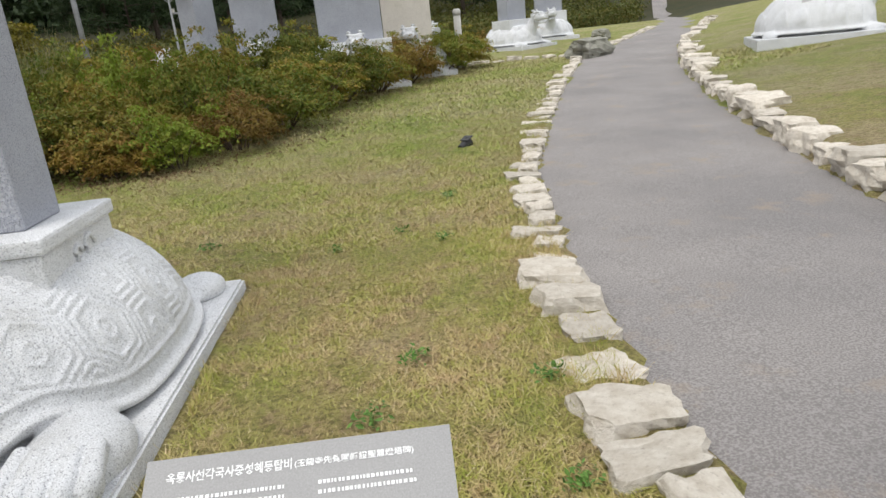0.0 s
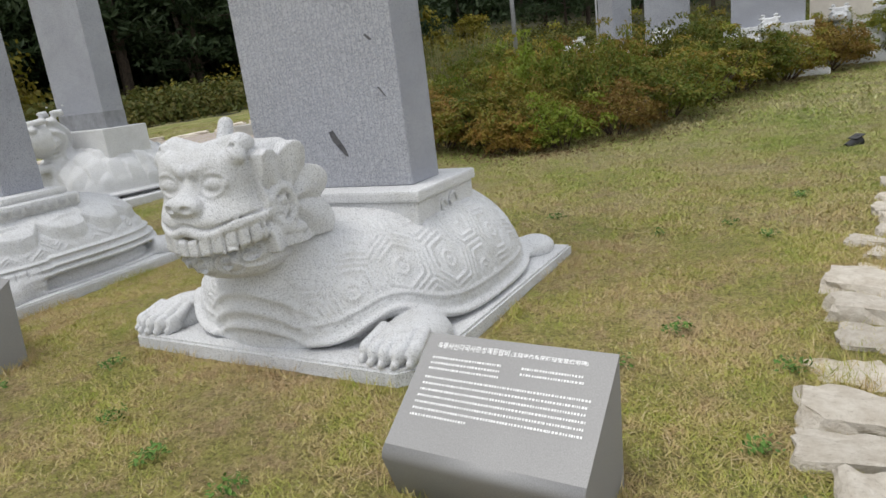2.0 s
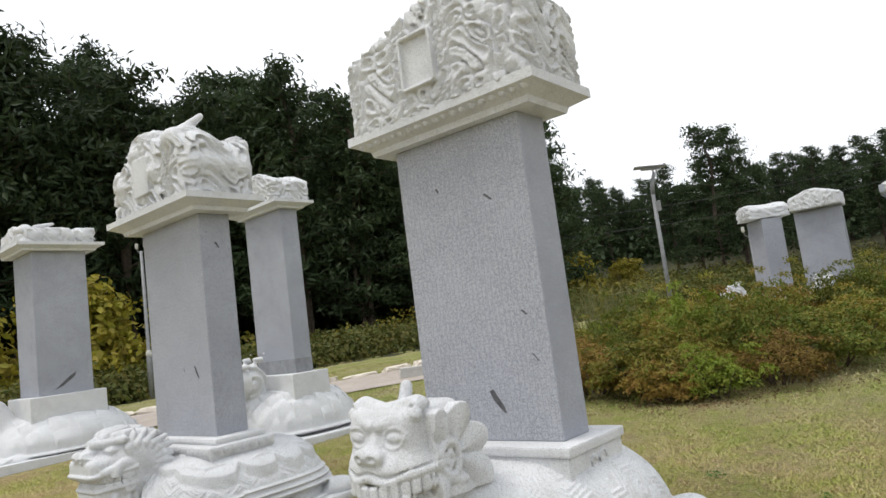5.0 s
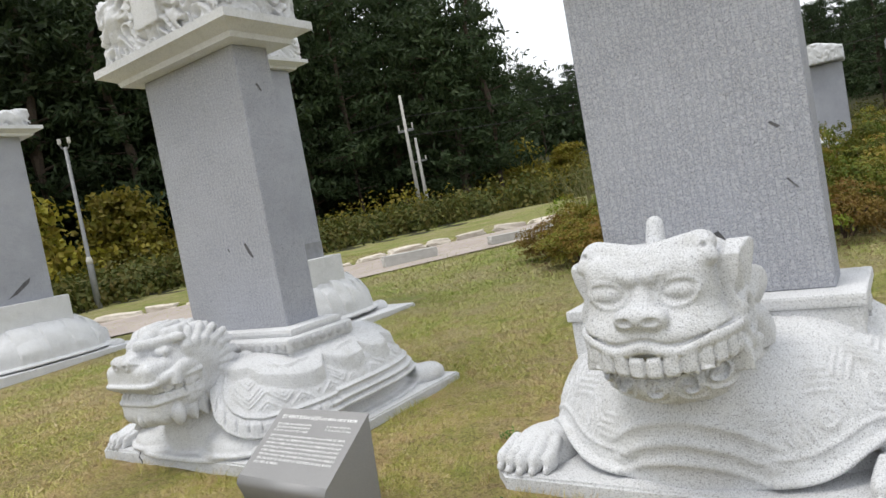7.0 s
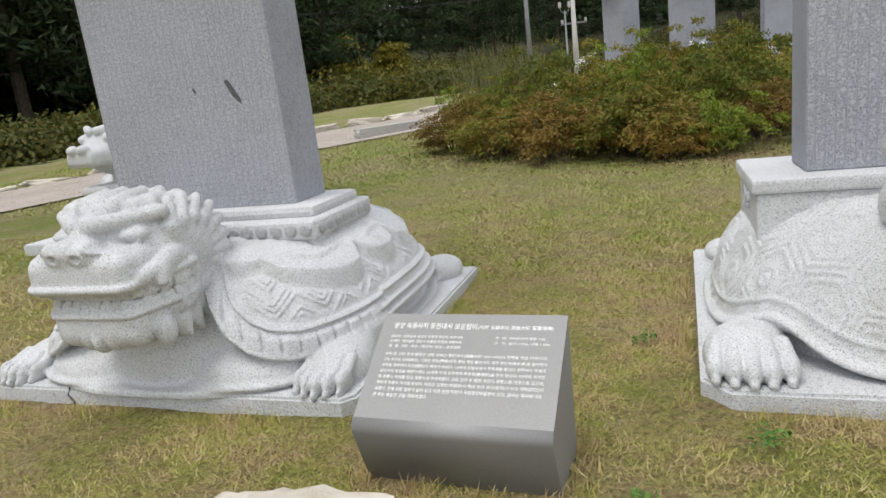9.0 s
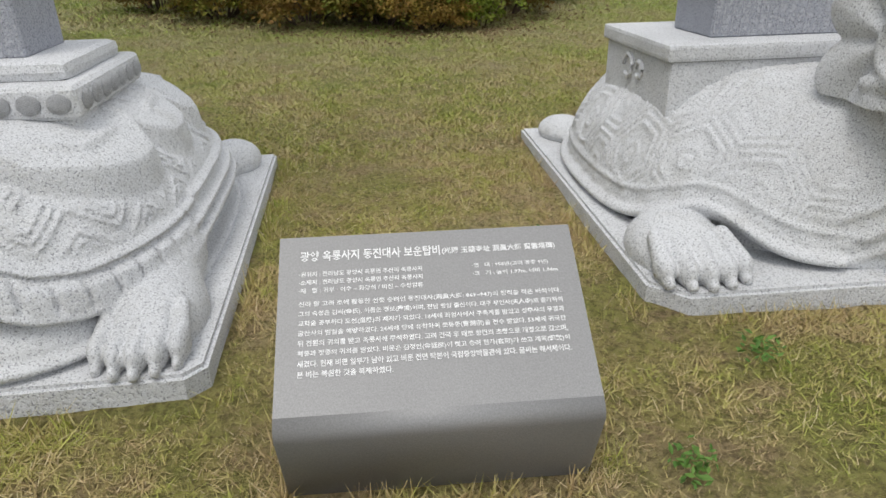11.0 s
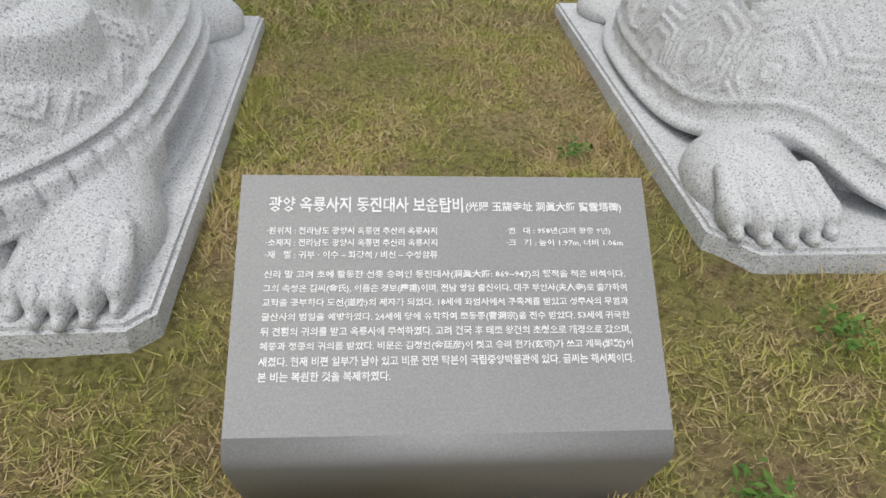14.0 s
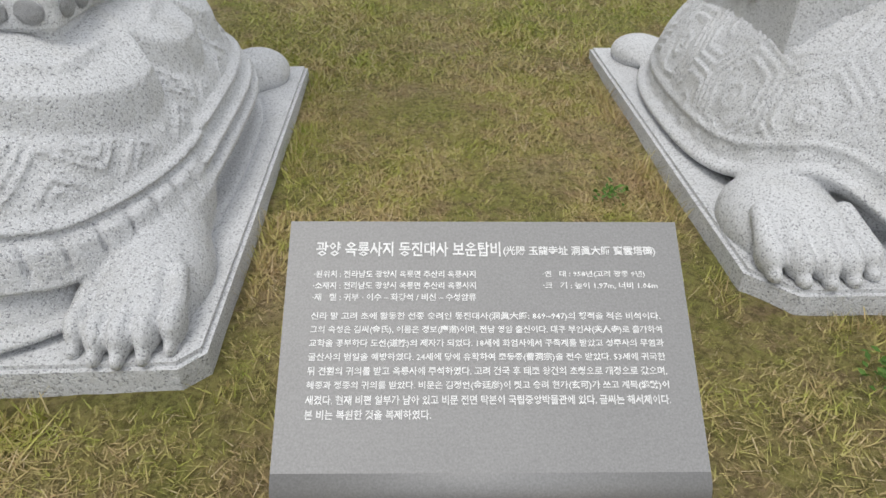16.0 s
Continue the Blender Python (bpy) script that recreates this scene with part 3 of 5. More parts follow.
def smiling_turtle_body(x, y, z):
    """Body with hexagons on its back, rim raised over the front feet, waved chest and thick neck."""
    ax = np.abs(x)
    lift = np.exp(-((ax - 0.76) ** 2 + (y + 0.72) ** 2) / 0.05)
    rim_z = 0.085 + 0.15 * lift
    s = shell_field(x, y, z, 0.885, 0.94, 0.67, 0.61)
    s0, gap = s, ell(ax, y, z, (0, -1.08, 0.38), (0.29, 0.47, 0.72))
    s = smax(s, -gap, 0.04)
    stretch = 1 + 0.35 * (1 - np.clip(z / 0.6, 0, 1)) ** 2
    carve = hexes(x * stretch + 0.17, y * stretch + 0.05, 0.285) * np.clip((z - rim_z - 0.07) * 14, 0, 1)
    along = np.arctan2(y, ax)
    band = pulse(z - rim_z, 0.085, 0.012) + 0.6 * pulse(z - rim_z, 0.045, 0.018) * np.clip(np.sin(along * 44) * 1.5, 0, 1)
    core = s + 0.045
    f = smax(s - 0.0055 * carve - 0.005 * band, rim_z - 0.03 - z, 0.02)
    breast = np.clip((0.31 - ax) * 3, 0, 1) * (y < -0.45)
    f = smin(f, np.sqrt(s * s + (z - rim_z) ** 2) - 0.017 + 0.3 * breast, 0.02)
    f = smin(f, np.sqrt(s0 * s0 + gap * gap) - 0.011 + 0.2 * (z > 0.5) + 0.2 * (z < 0.16), 0.02)
    f = smin(f, smax(core, -z, 0.01), 0.02)
    f = feet(f, ax, x, y, z, 0.775, -0.74, 0.168)
    f = smin(f, ell(ax, y, z, (0.76, 0.8, 0.085), (0.13, 0.15, 0.075)), 0.04)
    chest = ell(x, y, z, (0, -0.57, 0.2), (0.42, 0.37, 0.5))
    level = z + 1.1 * ax ** 2
    wave = pulse(level, 0.34, 0.02) + pulse(level, 0.25, 0.02) + pulse(level, 0.17, 0.02)
    chest = chest - 0.016 * wave * (y < -0.5)
    f = smin(f, chest, 0.05)
    f = smin(f, bar(x, y, z, (0, -0.50, 0.34), (0, -0.80, 0.70), 0.28, 0.24), 0.05)
    return smax(f, 0.045 - z, 0.005)


def smiling_head(x, y, z):
    """Broad face: grin with a row of teeth, curls on the chin, almond eyes, a rolled brow, ears with fins, a horn."""
    ax = np.abs(x)
    smile = 0.55 * ax ** 2
    f = rbox(x, y, z, (0, -0.86, 0.84), (0.25, 0.235, 0.2), 0.09)
    f = smin(f, ell(x, y, z, (0, -0.98, 0.735), (0.295, 0.195, 0.115)), 0.05)
    f = smin(f, ell(x, y, z, (0, -0.92, 0.545), (0.245, 0.195, 0.12)), 0.03)
    f = smin(f, rbox(x, y, z, (0, -0.80, 0.62), (0.235, 0.22, 0.16), 0.1), 0.05)
    arc = np.sqrt((x / 0.29) ** 2 + ((y + 0.94) / 0.225) ** 2)
    front = y < -0.80
    line = z - smile - 0.018 * np.cos(np.clip(ax / 0.15, 0, 2) * math.pi) * np.clip(1.2 - ax / 0.2, 0, 1)
    mouth = np.where(front, np.sqrt(((arc - 1) * 0.2) ** 2 + ((z - smile - 0.622) * 0.75) ** 2) - 0.03, 1)
    f = smax(f, -mouth, 0.012)
    ang = np.arctan2(x / 0.28, -(y + 0.94) / 0.21)
    tooth = np.sqrt((((arc * 0.995) - 1) * 0.2) ** 2 + (np.maximum(np.abs(z - smile - 0.627) - 0.024, 0)) ** 2) - 0.016 + 0.016 * np.exp(-(np.sin(ang * 15) / 0.26) ** 2)
    f = np.minimum(f, np.where(front & (np.abs(ang) < 1.35), tooth, 1))
    lip = np.sqrt(((arc - 1.0) * 0.22) ** 2 + (line - 0.684) ** 2) - 0.021
    f = smin(f, np.where(y < -0.78, lip, 1), 0.014)
    groove = np.sqrt(((arc - 1.03) * 0.22) ** 2 + (line - 0.712) ** 2) - 0.008
    f = smax(f, -np.where(y < -0.9, groove, 1), 0.006)
    for cx, cz in ((0.0, 0.525), (0.125, 0.54), (0.215, 0.57)):
        d, t = np.sqrt((ax - cx) ** 2 + (z - cz) ** 2), np.arctan2(z - cz, ax - cx)
        f = f - np.where(front, 0.014 * np.clip(np.cos(d * 175 - t), -0.2, 1) * np.exp(-(d / 0.06) ** 4), 0)
    f = smin(f, ell(ax, y, z, (0.048, -1.15, 0.81), (0.056, 0.045, 0.04)), 0.02)
    f = smin(f, ell(ax, y, z, (0.0, -1.15, 0.815), (0.05, 0.05, 0.04)), 0.02)
    f = smin(f, bar(x, y, z, (0, -1.13, 0.82), (0, -1.04, 0.93), 0.05, 0.035), 0.03)
    f = smax(f, -ell(ax, y, z, (0.052, -1.198, 0.805), (0.03, 0.025, 0.016)), 0.006)
    eye = np.sqrt(((ax - 0.14) / 1.5) ** 2 + (z - 0.895 - 0.12 * (ax - 0.14)) ** 2)
    f = smax(f, -ell(ax, y, z, (0.14, -1.115, 0.895), (0.09, 0.026, 0.042)), 0.012)
    f = smin(f, ell(ax, y, z, (0.14, -1.075, 0.895), (0.07, 0.03, 0.034)), 0.006)
    f = f - np.where(front, 0.006 * pulse(eye, 0.05, 0.008), 0)
    f = smin(f, bar(ax, y, z, (0.03, -1.085, 0.95), (0.24, -1.02, 1.0), 0.033, 0.036), 0.015)
    f = smin(f, bar(ax, y, z, (0.0, -1.0, 1.02), (0.2, -0.96, 1.05), 0.04, 0.045), 0.03)
    f = smin(f, ell(ax, y, z, (0.225, -0.97, 1.045), (0.036, 0.07, 0.036)), 0.025)
    f = smax(f, -ell(ax, y, z, (0.232, -1.04, 1.045), (0.012, 0.02, 0.012)), 0.006)
    f = smin(f, bar(ax, y, z, (0, -0.86, 1.02), (0, -0.83, 1.125), 0.042, 0.034), 0.02)
    dy, dz = y + 0.83, z - 0.76
    r, th = np.hypot(dy, dz * 0.85), np.arctan2(dz, dy)
    rib = np.abs(np.sin(th * 3.6 + 0.4))
    fan = smax(np.abs(ax - 0.255 - 0.13 * np.clip(r, 0, 0.3)) - 0.018 - 0.03 * rib, r - 0.215 - 0.055 * rib + 0.03 * np.sin(th), 0.01)
    f = smin(f, np.where((dy > -0.14) & (z > 0.56), fan, 1), 0.012)
    ear = np.sqrt((np.hypot((y + 0.87) / 0.8, z - 0.75) - 0.088) ** 2 + (ax - 0.30) ** 2) - 0.023
    f = smin(f, ear, 0.01)
    f = smin(f, np.sqrt((np.hypot((y + 0.87) / 0.8, z - 0.75) - 0.03) ** 2 + (ax - 0.295) ** 2) - 0.017, 0.008)
    f = smin(f, bar(ax, y, z, (0.275, -1.0, 0.665), (0.305, -0.78, 0.63), 0.022, 0.026), 0.012)
    return f


def cloud_turtle_body(x, y, z):
    """Body draped in a shell with a notched hem, scalloped clouds and zigzags on its back, stepped flanks."""
    ax = np.abs(x)
    s = shell_field(x, y, z, 0.92, 0.95, 0.66, 0.6, 2.9)
    th = np.degrees(np.arctan2(y, ax))
    rr = ((ax / 0.92) ** 2.9 + (np.abs(y - 0.04) / 0.95) ** 2.9) ** (1 / 2.9)
    hem = np.where(y < -0.2, np.interp(ax, (0.14, 0.22, 0.35, 0.43, 0.52, 0.6, 0.7, 0.86, 0.95), (0.68, 0.57, 0.41, 0.31, 0.24, 0.2, 0.175, 0.175, 0.19)), 0.19)
    front = np.clip((-0.2 - y) * 6, 0, 1)
    edge = np.interp(th, (-85, -72, -57, -50, -44, -30, -22, -15, -11, -7, 0, 8, 13, 15, 19, 26, 33, 36, 41, 52, 58, 70, 90),
                     (0.66, 0.70, 0.76, 0.75, 0.82, 0.875, 0.89, 0.88, 0.80, 0.85, 0.885, 0.89, 0.87, 0.81, 0.87, 0.9, 0.88, 0.82, 0.88, 0.88, 0.8, 0.84, 0.8))
    t = edge - rr
    step = np.clip(t * 60 + 0.5, 0, 1) * (1 - 0.45 * np.clip(t * 5 - 0.15, 0, 1))
    inner = pulse(t, 0.09 + 0.02 * np.sin(th * 0.23), 0.01) * np.clip(np.sin(th * 0.16) + 0.6, 0, 1)
    u = np.radians(th) * 0.85
    zig = z - 0.16 * np.abs(np.mod(u / 0.21, 1) - 0.5)
    row = np.mod(zig - 0.0, 0.105)
    lines = (pulse(row, 0.02, 0.006) + pulse(row, 0.045, 0.006) + pulse(row, 0.07, 0.006)) * np.clip(-t * 40 - 0.6, 0, 1) * np.clip((z - hem - 0.12) * 30, 0, 1)
    h = z - hem
    ticks = 1 - 0.8 * np.exp(-(np.sin(u * 47) / 0.2) ** 2)
    band = np.clip(h * 60, 0, 1) * np.clip((0.085 - h) * 60, 0, 1) * ticks * front + 0.7 * pulse(h, 0.1, 0.01) + (1 - front) * pulse(h, 0.045, 0.012)
    f = smax(s - 0.024 * step - 0.008 * inner - 0.006 * lines - 0.016 * band, -h, 0.012)
    f = smin(f, np.sqrt(s * s + h * h) - 0.017, 0.01)
    f = smin(f, smax(s + 0.05 - 0.02 * (1 - front), -z, 0.01), 0.015)
    f = smin(f, smax(smax(s - 0.005, z - 0.08, 0.01), -z, 0.01), 0.01)
    f = feet(f, ax, x, y, z, 0.83, -0.665, 0.135)
    f = smin(f, bar(ax, y, z, (0.845, -0.33, 0.14), (0.83, -0.62, 0.09), 0.075, 0.09), 0.03)
    f = smin(f, ell(ax, y, z, (0.82, 0.82, 0.095), (0.13, 0.15, 0.09)), 0.04)
    f = smin(f, ell(x, y, z, (0, -0.58, 0.2), (0.34, 0.29, 0.38)), 0.03)
    flap = ell(ax, y, z, (0.41, -0.65, 0.10), (0.31, 0.215, 0.13))
    f = smin(f, flap, 0.02)
    f = smin(f, np.sqrt(flap * flap + (z - 0.085) ** 2) - 0.018, 0.01)
    f = smin(f, bar(x, y, z, (0, -0.5, 0.36), (0, -0.78, 0.60), 0.25, 0.24), 0.05)
    return smax(f, 0.045 - z, 0.005)


def lion_head(x, y, z):
    """Wide muzzle with a long grin, heavy brows, swept mane, curled whiskers and a bearded chin."""
    ax, y = np.abs(x), y - 0.1
    up = 0.09 * np.clip(y + 1.25, 0, 0.4)
    f = ell(x, y, z, (0, -0.83, 0.67), (0.32, 0.29, 0.27))
    cy, cz = y + 0.93, z - 0.58
    d, a = np.hypot(cy, cz), np.arctan2(cz, cy)
    for i in range(11):
        t = radians(112 - 17 * i)
        c, e, c2, e2 = math.cos(t), math.sin(t), math.cos(t - 0.22), math.sin(t - 0.22)
        p, q, r = (0.27, -0.88 + 0.1 * c, 0.6 + 0.1 * e), (0.275, -0.85 + 0.21 * c, 0.6 + 0.2 * e), (0.22, -0.81 + 0.31 * c2, 0.6 + 0.29 * e2)
        f = smin(f, bar(ax, y, z, p, q, 0.026, 0.036), 0.005)
        f = smin(f, bar(ax, y, z, q, r, 0.036, 0.022), 0.005)
    for i in range(4):
        for cx, top in ((0.0, 0.93), (0.085, 0.925), (0.165, 0.905)):
            k = 0.105 * i
            f = smin(f, bar(ax, y, z, (cx, -0.98 + k, top - 0.03 - 0.02 * i * i), (cx * 1.1, -0.86 + k, top - 0.015 * i * i), 0.045, 0.028), 0.006)
    f = smin(f, rbox(x, y, z, (0, -1.04, 0.655), (0.25, 0.18, 0.085), 0.06), 0.05)
    f = smin(f, rbox(x, y, z, (0, -1.0, 0.43), (0.235, 0.18, 0.10), 0.08), 0.04)
    f = smin(f, ell(ax, y, z, (0.19, -0.93, 0.53), (0.12, 0.18, 0.16)), 0.04)
    f = smin(f, rbox(x, y, z, (0, -0.95, 0.53), (0.225, 0.2, 0.16), 0.07), 0.03)
    face = y < -0.88
    zm = z - up
    slot = np.abs(zm - 0.535) - 0.034
    base = f
    f = smax(f, -np.where(face, smax(slot, -(f + 0.028), 0.005), 1), 0.008)
    run = np.where(ax > 0.2, y, x)
    teeth = smax(np.abs(zm - 0.528) - 0.036, np.abs(base + 0.008) - 0.018, 0.004) + 0.016 * np.exp(-(np.sin(run * 62) / 0.22) ** 2) + 0.014 * np.exp(-((zm - 0.53) / 0.006) ** 2)
    f = smin(f, np.where(face, teeth, 1), 0.005)
    for zz, r in ((0.6, 0.02), (0.575, 0.009), (0.48, 0.016)):
        f = smin(f, np.where(face, np.sqrt((base * 0.9) ** 2 + (zm - zz) ** 2) - r, 1), 0.01)
    f = smin(f, ell(ax, y, z, (0.06, -1.18, 0.745), (0.07, 0.06, 0.052)), 0.02)
    f = smax(f, -ell(ax, y, z, (0.06, -1.24, 0.735), (0.024, 0.03, 0.016)), 0.006)
    f = smin(f, bar(x, y, z, (0, -1.15, 0.745), (0, -0.98, 0.87), 0.06, 0.06), 0.04)
    f = smax(f, -ell(ax, y, z, (0.17, -1.07, 0.785), (0.085, 0.05, 0.045)), 0.012)
    f = smin(f, ell(ax, y, z, (0.16, -1.025, 0.782), (0.065, 0.05, 0.032)), 0.006)
    f = f - np.where(y < -0.97, 0.008 * pulse(np.sqrt(((ax - 0.165) / 1.6) ** 2 + (z - 0.783) ** 2), 0.04, 0.007), 0)
    brow = bar(ax, y, z, (0.04, -1.11, 0.835), (0.26, -0.95, 0.855), 0.036, 0.03)
    f = smin(f, brow, 0.012)
    f = smin(f, bar(ax, y, z, (0.0, -1.03, 0.87), (0.2, -0.93, 0.885), 0.035, 0.035), 0.02)
    lid = np.sqrt((np.hypot(y + 0.97, (z - 0.575) * 0.85) - 0.085) ** 2 + (ax - 0.285) ** 2) - 0.034
    f = smin(f, np.where((y > -1.0) | (z > 0.58), lid, 1), 0.012)
    f = smin(f, bar(ax, y, z, (0.25, -1.13, 0.625), (0.285, -0.97, 0.665), 0.03, 0.034), 0.015)
    f = smin(f, ell(ax, y, z, (0.285, -0.96, 0.56), (0.035, 0.036, 0.045)), 0.01)
    spike = np.cos(a * 18)
    fan = smax(np.abs(ax - 0.255) - 0.035 - 0.014 * spike, d - 0.235 - 0.022 * spike, 0.012)
    f = smin(f, np.where((z < 0.5) & (y > -0.98), fan, 1), 0.012)
    for k in range(5):
        f = smin(f, ell(ax, y, z, (0.0 + 0.062 * k, -1.13 + 0.012 * k * k, 0.375 + 0.006 * k * k), (0.036, 0.06, 0.062)), 0.008)
    for k in range(3):
        f = smin(f, ell(ax, y, z, (0.255, -1.06 + 0.085 * k, 0.39 + 0.01 * k), (0.045, 0.045, 0.07)), 0.008)
    return f


def scaled_turtle(head_z, head_y, scale_size, open_mouth, turn, big=1.0):
    """A plainer turtle with overlapping scales and a raised head."""
    def f(x, y, z):
        ax = np.abs(x)
        s = shell_field(x, y, z, 0.9, 0.95, 0.80, 0.72, 2.4)
        row = np.floor(y / scale_size)
        u, v = np.mod(x / scale_size + 0.5 * np.mod(row, 2), 1) - 0.5, np.mod(y / scale_size, 1)
        rel = np.clip(1 - np.hypot(u * 1.7, v - 0.15) * 0.95, 0, 1)
        f0 = smax(s - 0.02 * rel * np.clip((z - 0.2) * 8, 0, 1), 0.13 - z, 0.015)
        f0 = smin(f0, np.sqrt(s * s + (z - 0.14) ** 2) - 0.022, 0.015)
        f0 = smin(f0, smax(s + 0.07, -z, 0.01), 0.02)
        f0 = feet(f0, ax, x, y, z, 0.66, -0.78, 0.15)
        f0 = smin(f0, ell(ax, y, z, (0.7, 0.82, 0.1), (0.1, 0.12, 0.1)), 0.03)
        f0 = smin(f0, bar(x, y, z, (0, -0.55, 0.3), (turn * 0.6, head_y + 0.15, head_z - 0.05), 0.25, 0.15), 0.06)
        hx, hy, hz = (x - turn) / big, (y - head_y) / big, (z - head_z) / big
        g = ell(hx, hy, hz, (0, 0, 0.05), (0.19, 0.22, 0.17))
        g = smin(g, rbox(hx, hy, hz, (0, -0.2, 0.02), (0.12, 0.13, 0.055), 0.04), 0.05)
        g = smin(g, rbox(hx, hy, hz, (0, -0.15, -0.1 - open_mouth), (0.11, 0.13, 0.035), 0.03), 0.04)
        g = smin(g, ell(np.abs(hx), hy, hz, (0.045, -0.31, 0.08), (0.045, 0.04, 0.035)), 0.015)
        g = smin(g, ell(np.abs(hx), hy, hz, (0.11, -0.14, 0.14), (0.05, 0.04, 0.035)), 0.01)
        g = smin(g, bar(np.abs(hx), hy, hz, (0.03, -0.16, 0.19), (0.17, -0.05, 0.21), 0.03, 0.025), 0.015)
        g = smin(g, bar(np.abs(hx), hy, hz, (0.08, 0.02, 0.18), (0.13, 0.16, 0.3), 0.05, 0.02), 0.03)
        g = g - np.where(hy > -0.02, 0.018 * np.sin(np.hypot(hy, hz) * 70), 0)
        return smax(smin(f0, g, 0.03), 0.045 - z, 0.005)
    return f


def dragon_cap(half, depth, height, seed, scroll, lumpy, plaque):
    """Capstone: a moulded slab below a mass of carved clouds and dragons, with a sunk name panel in front."""
    def f(x, y, z):
        crown = height * (0.86 + 0.14 * np.cos(np.clip(x / half, -1.2, 1.2) * 3.1) + lumpy * 0.5 * np.sin(x * 9 + seed) + lumpy * 0.4 * np.sin(y * 11 + seed))
        body = rbox(x, y, z - 0.5 * height, (0, 0, 0), (half * 0.93, depth * 0.9, height), 0.09)
        body = smax(body, z - crown, 0.06)
        body = smax(body, 0.06 - z, 0.01)
        body = body - (0.05 * lumpy * 4 + 0.028) * (swirl(x, y, z, scroll, seed) - 0.5) - 0.012 * swirl(x + 0.1, y, z, scroll * 0.42, seed + 2)
        for i in range(4 if lumpy > 0.1 else 0):
            cx, cz = half * (-0.62 + 0.41 * i), height * (0.5 + 0.32 * (i % 2))
            body = smin(body, ell(x, y, z, (cx, -depth * 0.75, cz), (0.12, 0.12, 0.1)), 0.04)
            body = smin(body, bar(x, y, z, (cx, -depth * 0.5, height * 0.95), (cx + 0.05, -depth * 0.1, height * 1.12), 0.05, 0.03), 0.03)
            body = smin(body, ell(x, y, z, (half * 0.85, depth * (-0.6 + 0.4 * i), height * 0.45), (0.12, 0.12, 0.11)), 0.05)
        if plaque:
            panel = rbox(x, y, z, (-half * 0.05, -depth, height * 0.5), (0.11, 0.12, 0.15), 0.01)
            body = smax(body, -panel, 0.01)
            rim = np.maximum(np.abs(rbox(x, y, z, (-half * 0.05, -depth * 0.93, height * 0.5), (0.13, 0.05, 0.17), 0.01)) - 0.012, np.abs(y + depth * 0.93) - 0.045)
            body = smin(body, rim, 0.008)
            body = smin(body, rbox(x, y, z, (-half * 0.05, -depth * 0.83, height * 0.5), (0.12, 0.04, 0.16), 0.01), 0.005)
        return body
    return f


def cap_slab(half, depth, z0, z1, inset):
    """Moulded slab below a capstone, narrowing downwards."""
    bm = bmesh.new()
    rings = []
    for dx, z in ((inset, z0), (inset * 0.9, z0 + 0.25 * (z1 - z0)), (inset * 0.3, z0 + 0.5 * (z1 - z0)), (0, z0 + 0.6 * (z1 - z0)), (0, z1)):
        rings.append([bm.verts.new((sx * (half - dx), sy * (depth - dx), z)) for sx, sy in ((-1, -1), (1, -1), (1, 1), (-1, 1))])
    for a, b in zip(rings, rings[1:]):
        for k in range(4):
            bm.faces.new((a[k], a[(k + 1) % 4], b[(k + 1) % 4], b[k]))
    bm.faces.new(rings[0][::-1])
    bm.faces.new(rings[-1])
    return bm


def slab(w, d, z0, z1):
    """An upright slab with its front face of the second material, and dark inclusions let into its faces."""
    bm = block(w, d, z0, z1, 0.006, 1)
    bm.normal_update()
    for fc in bm.faces:
        if fc.normal.y < -0.9:
            fc.material_index = 1
    return bm


def fleck(points, parent, y, side=False, x=0.0):
    """A dark vein in the stone, a thin sliver lying in the face."""
    bm = bmesh.new()
    if side:
        vs = [bm.verts.new((x, p, q)) for p, q in points]
    else:
        vs = [bm.verts.new((p, y, q)) for p, q in points]
    fc = bm.faces.new(vs)
    bm.normal_update()
    if (side and fc.normal.x < 0) or (not side and fc.normal.y > 0):
        fc.normal_flip()
    part("dark_vein", bm, DARK_PATCH, parent, "dark mineral vein in the stone")


def chamfered(w, l, c):
    a, b = w / 2, l / 2
    return ((-a + c, -b), (a - c, -b), (a, -b + c), (a, b), (-a, b), (-a, -b + c))


def pedestal(w, d, z0, z1, tier, x, y, yaw, parent):
    m = pose(x, y, 0, 0, 0, yaw)
    part("pedestal", block(w * 0.97, d * 0.96, z0, z1 - tier, 0.012), WHITE_GRANITE, parent, "carved white granite pedestal block", m)
    part("pedestal_ledge", block(w, d, z1 - tier, z1, 0.014), WHITE_GRANITE, parent, "white granite pedestal ledge", m)
    for sx in (-1, 1):
        for dx, r in ((0.06, 0.045), (-0.05, 0.03)):
            t = tube([(sx * w * 0.487, dx + r * math.cos(a), (z0 + z1) / 2 + r * math.sin(a)) for a in np.linspace(0, 5.4, 12)], 0.011, 6)
            part("scroll", t, WHITE_GRANITE, parent, "carved scroll on the pedestal's end", m, True)


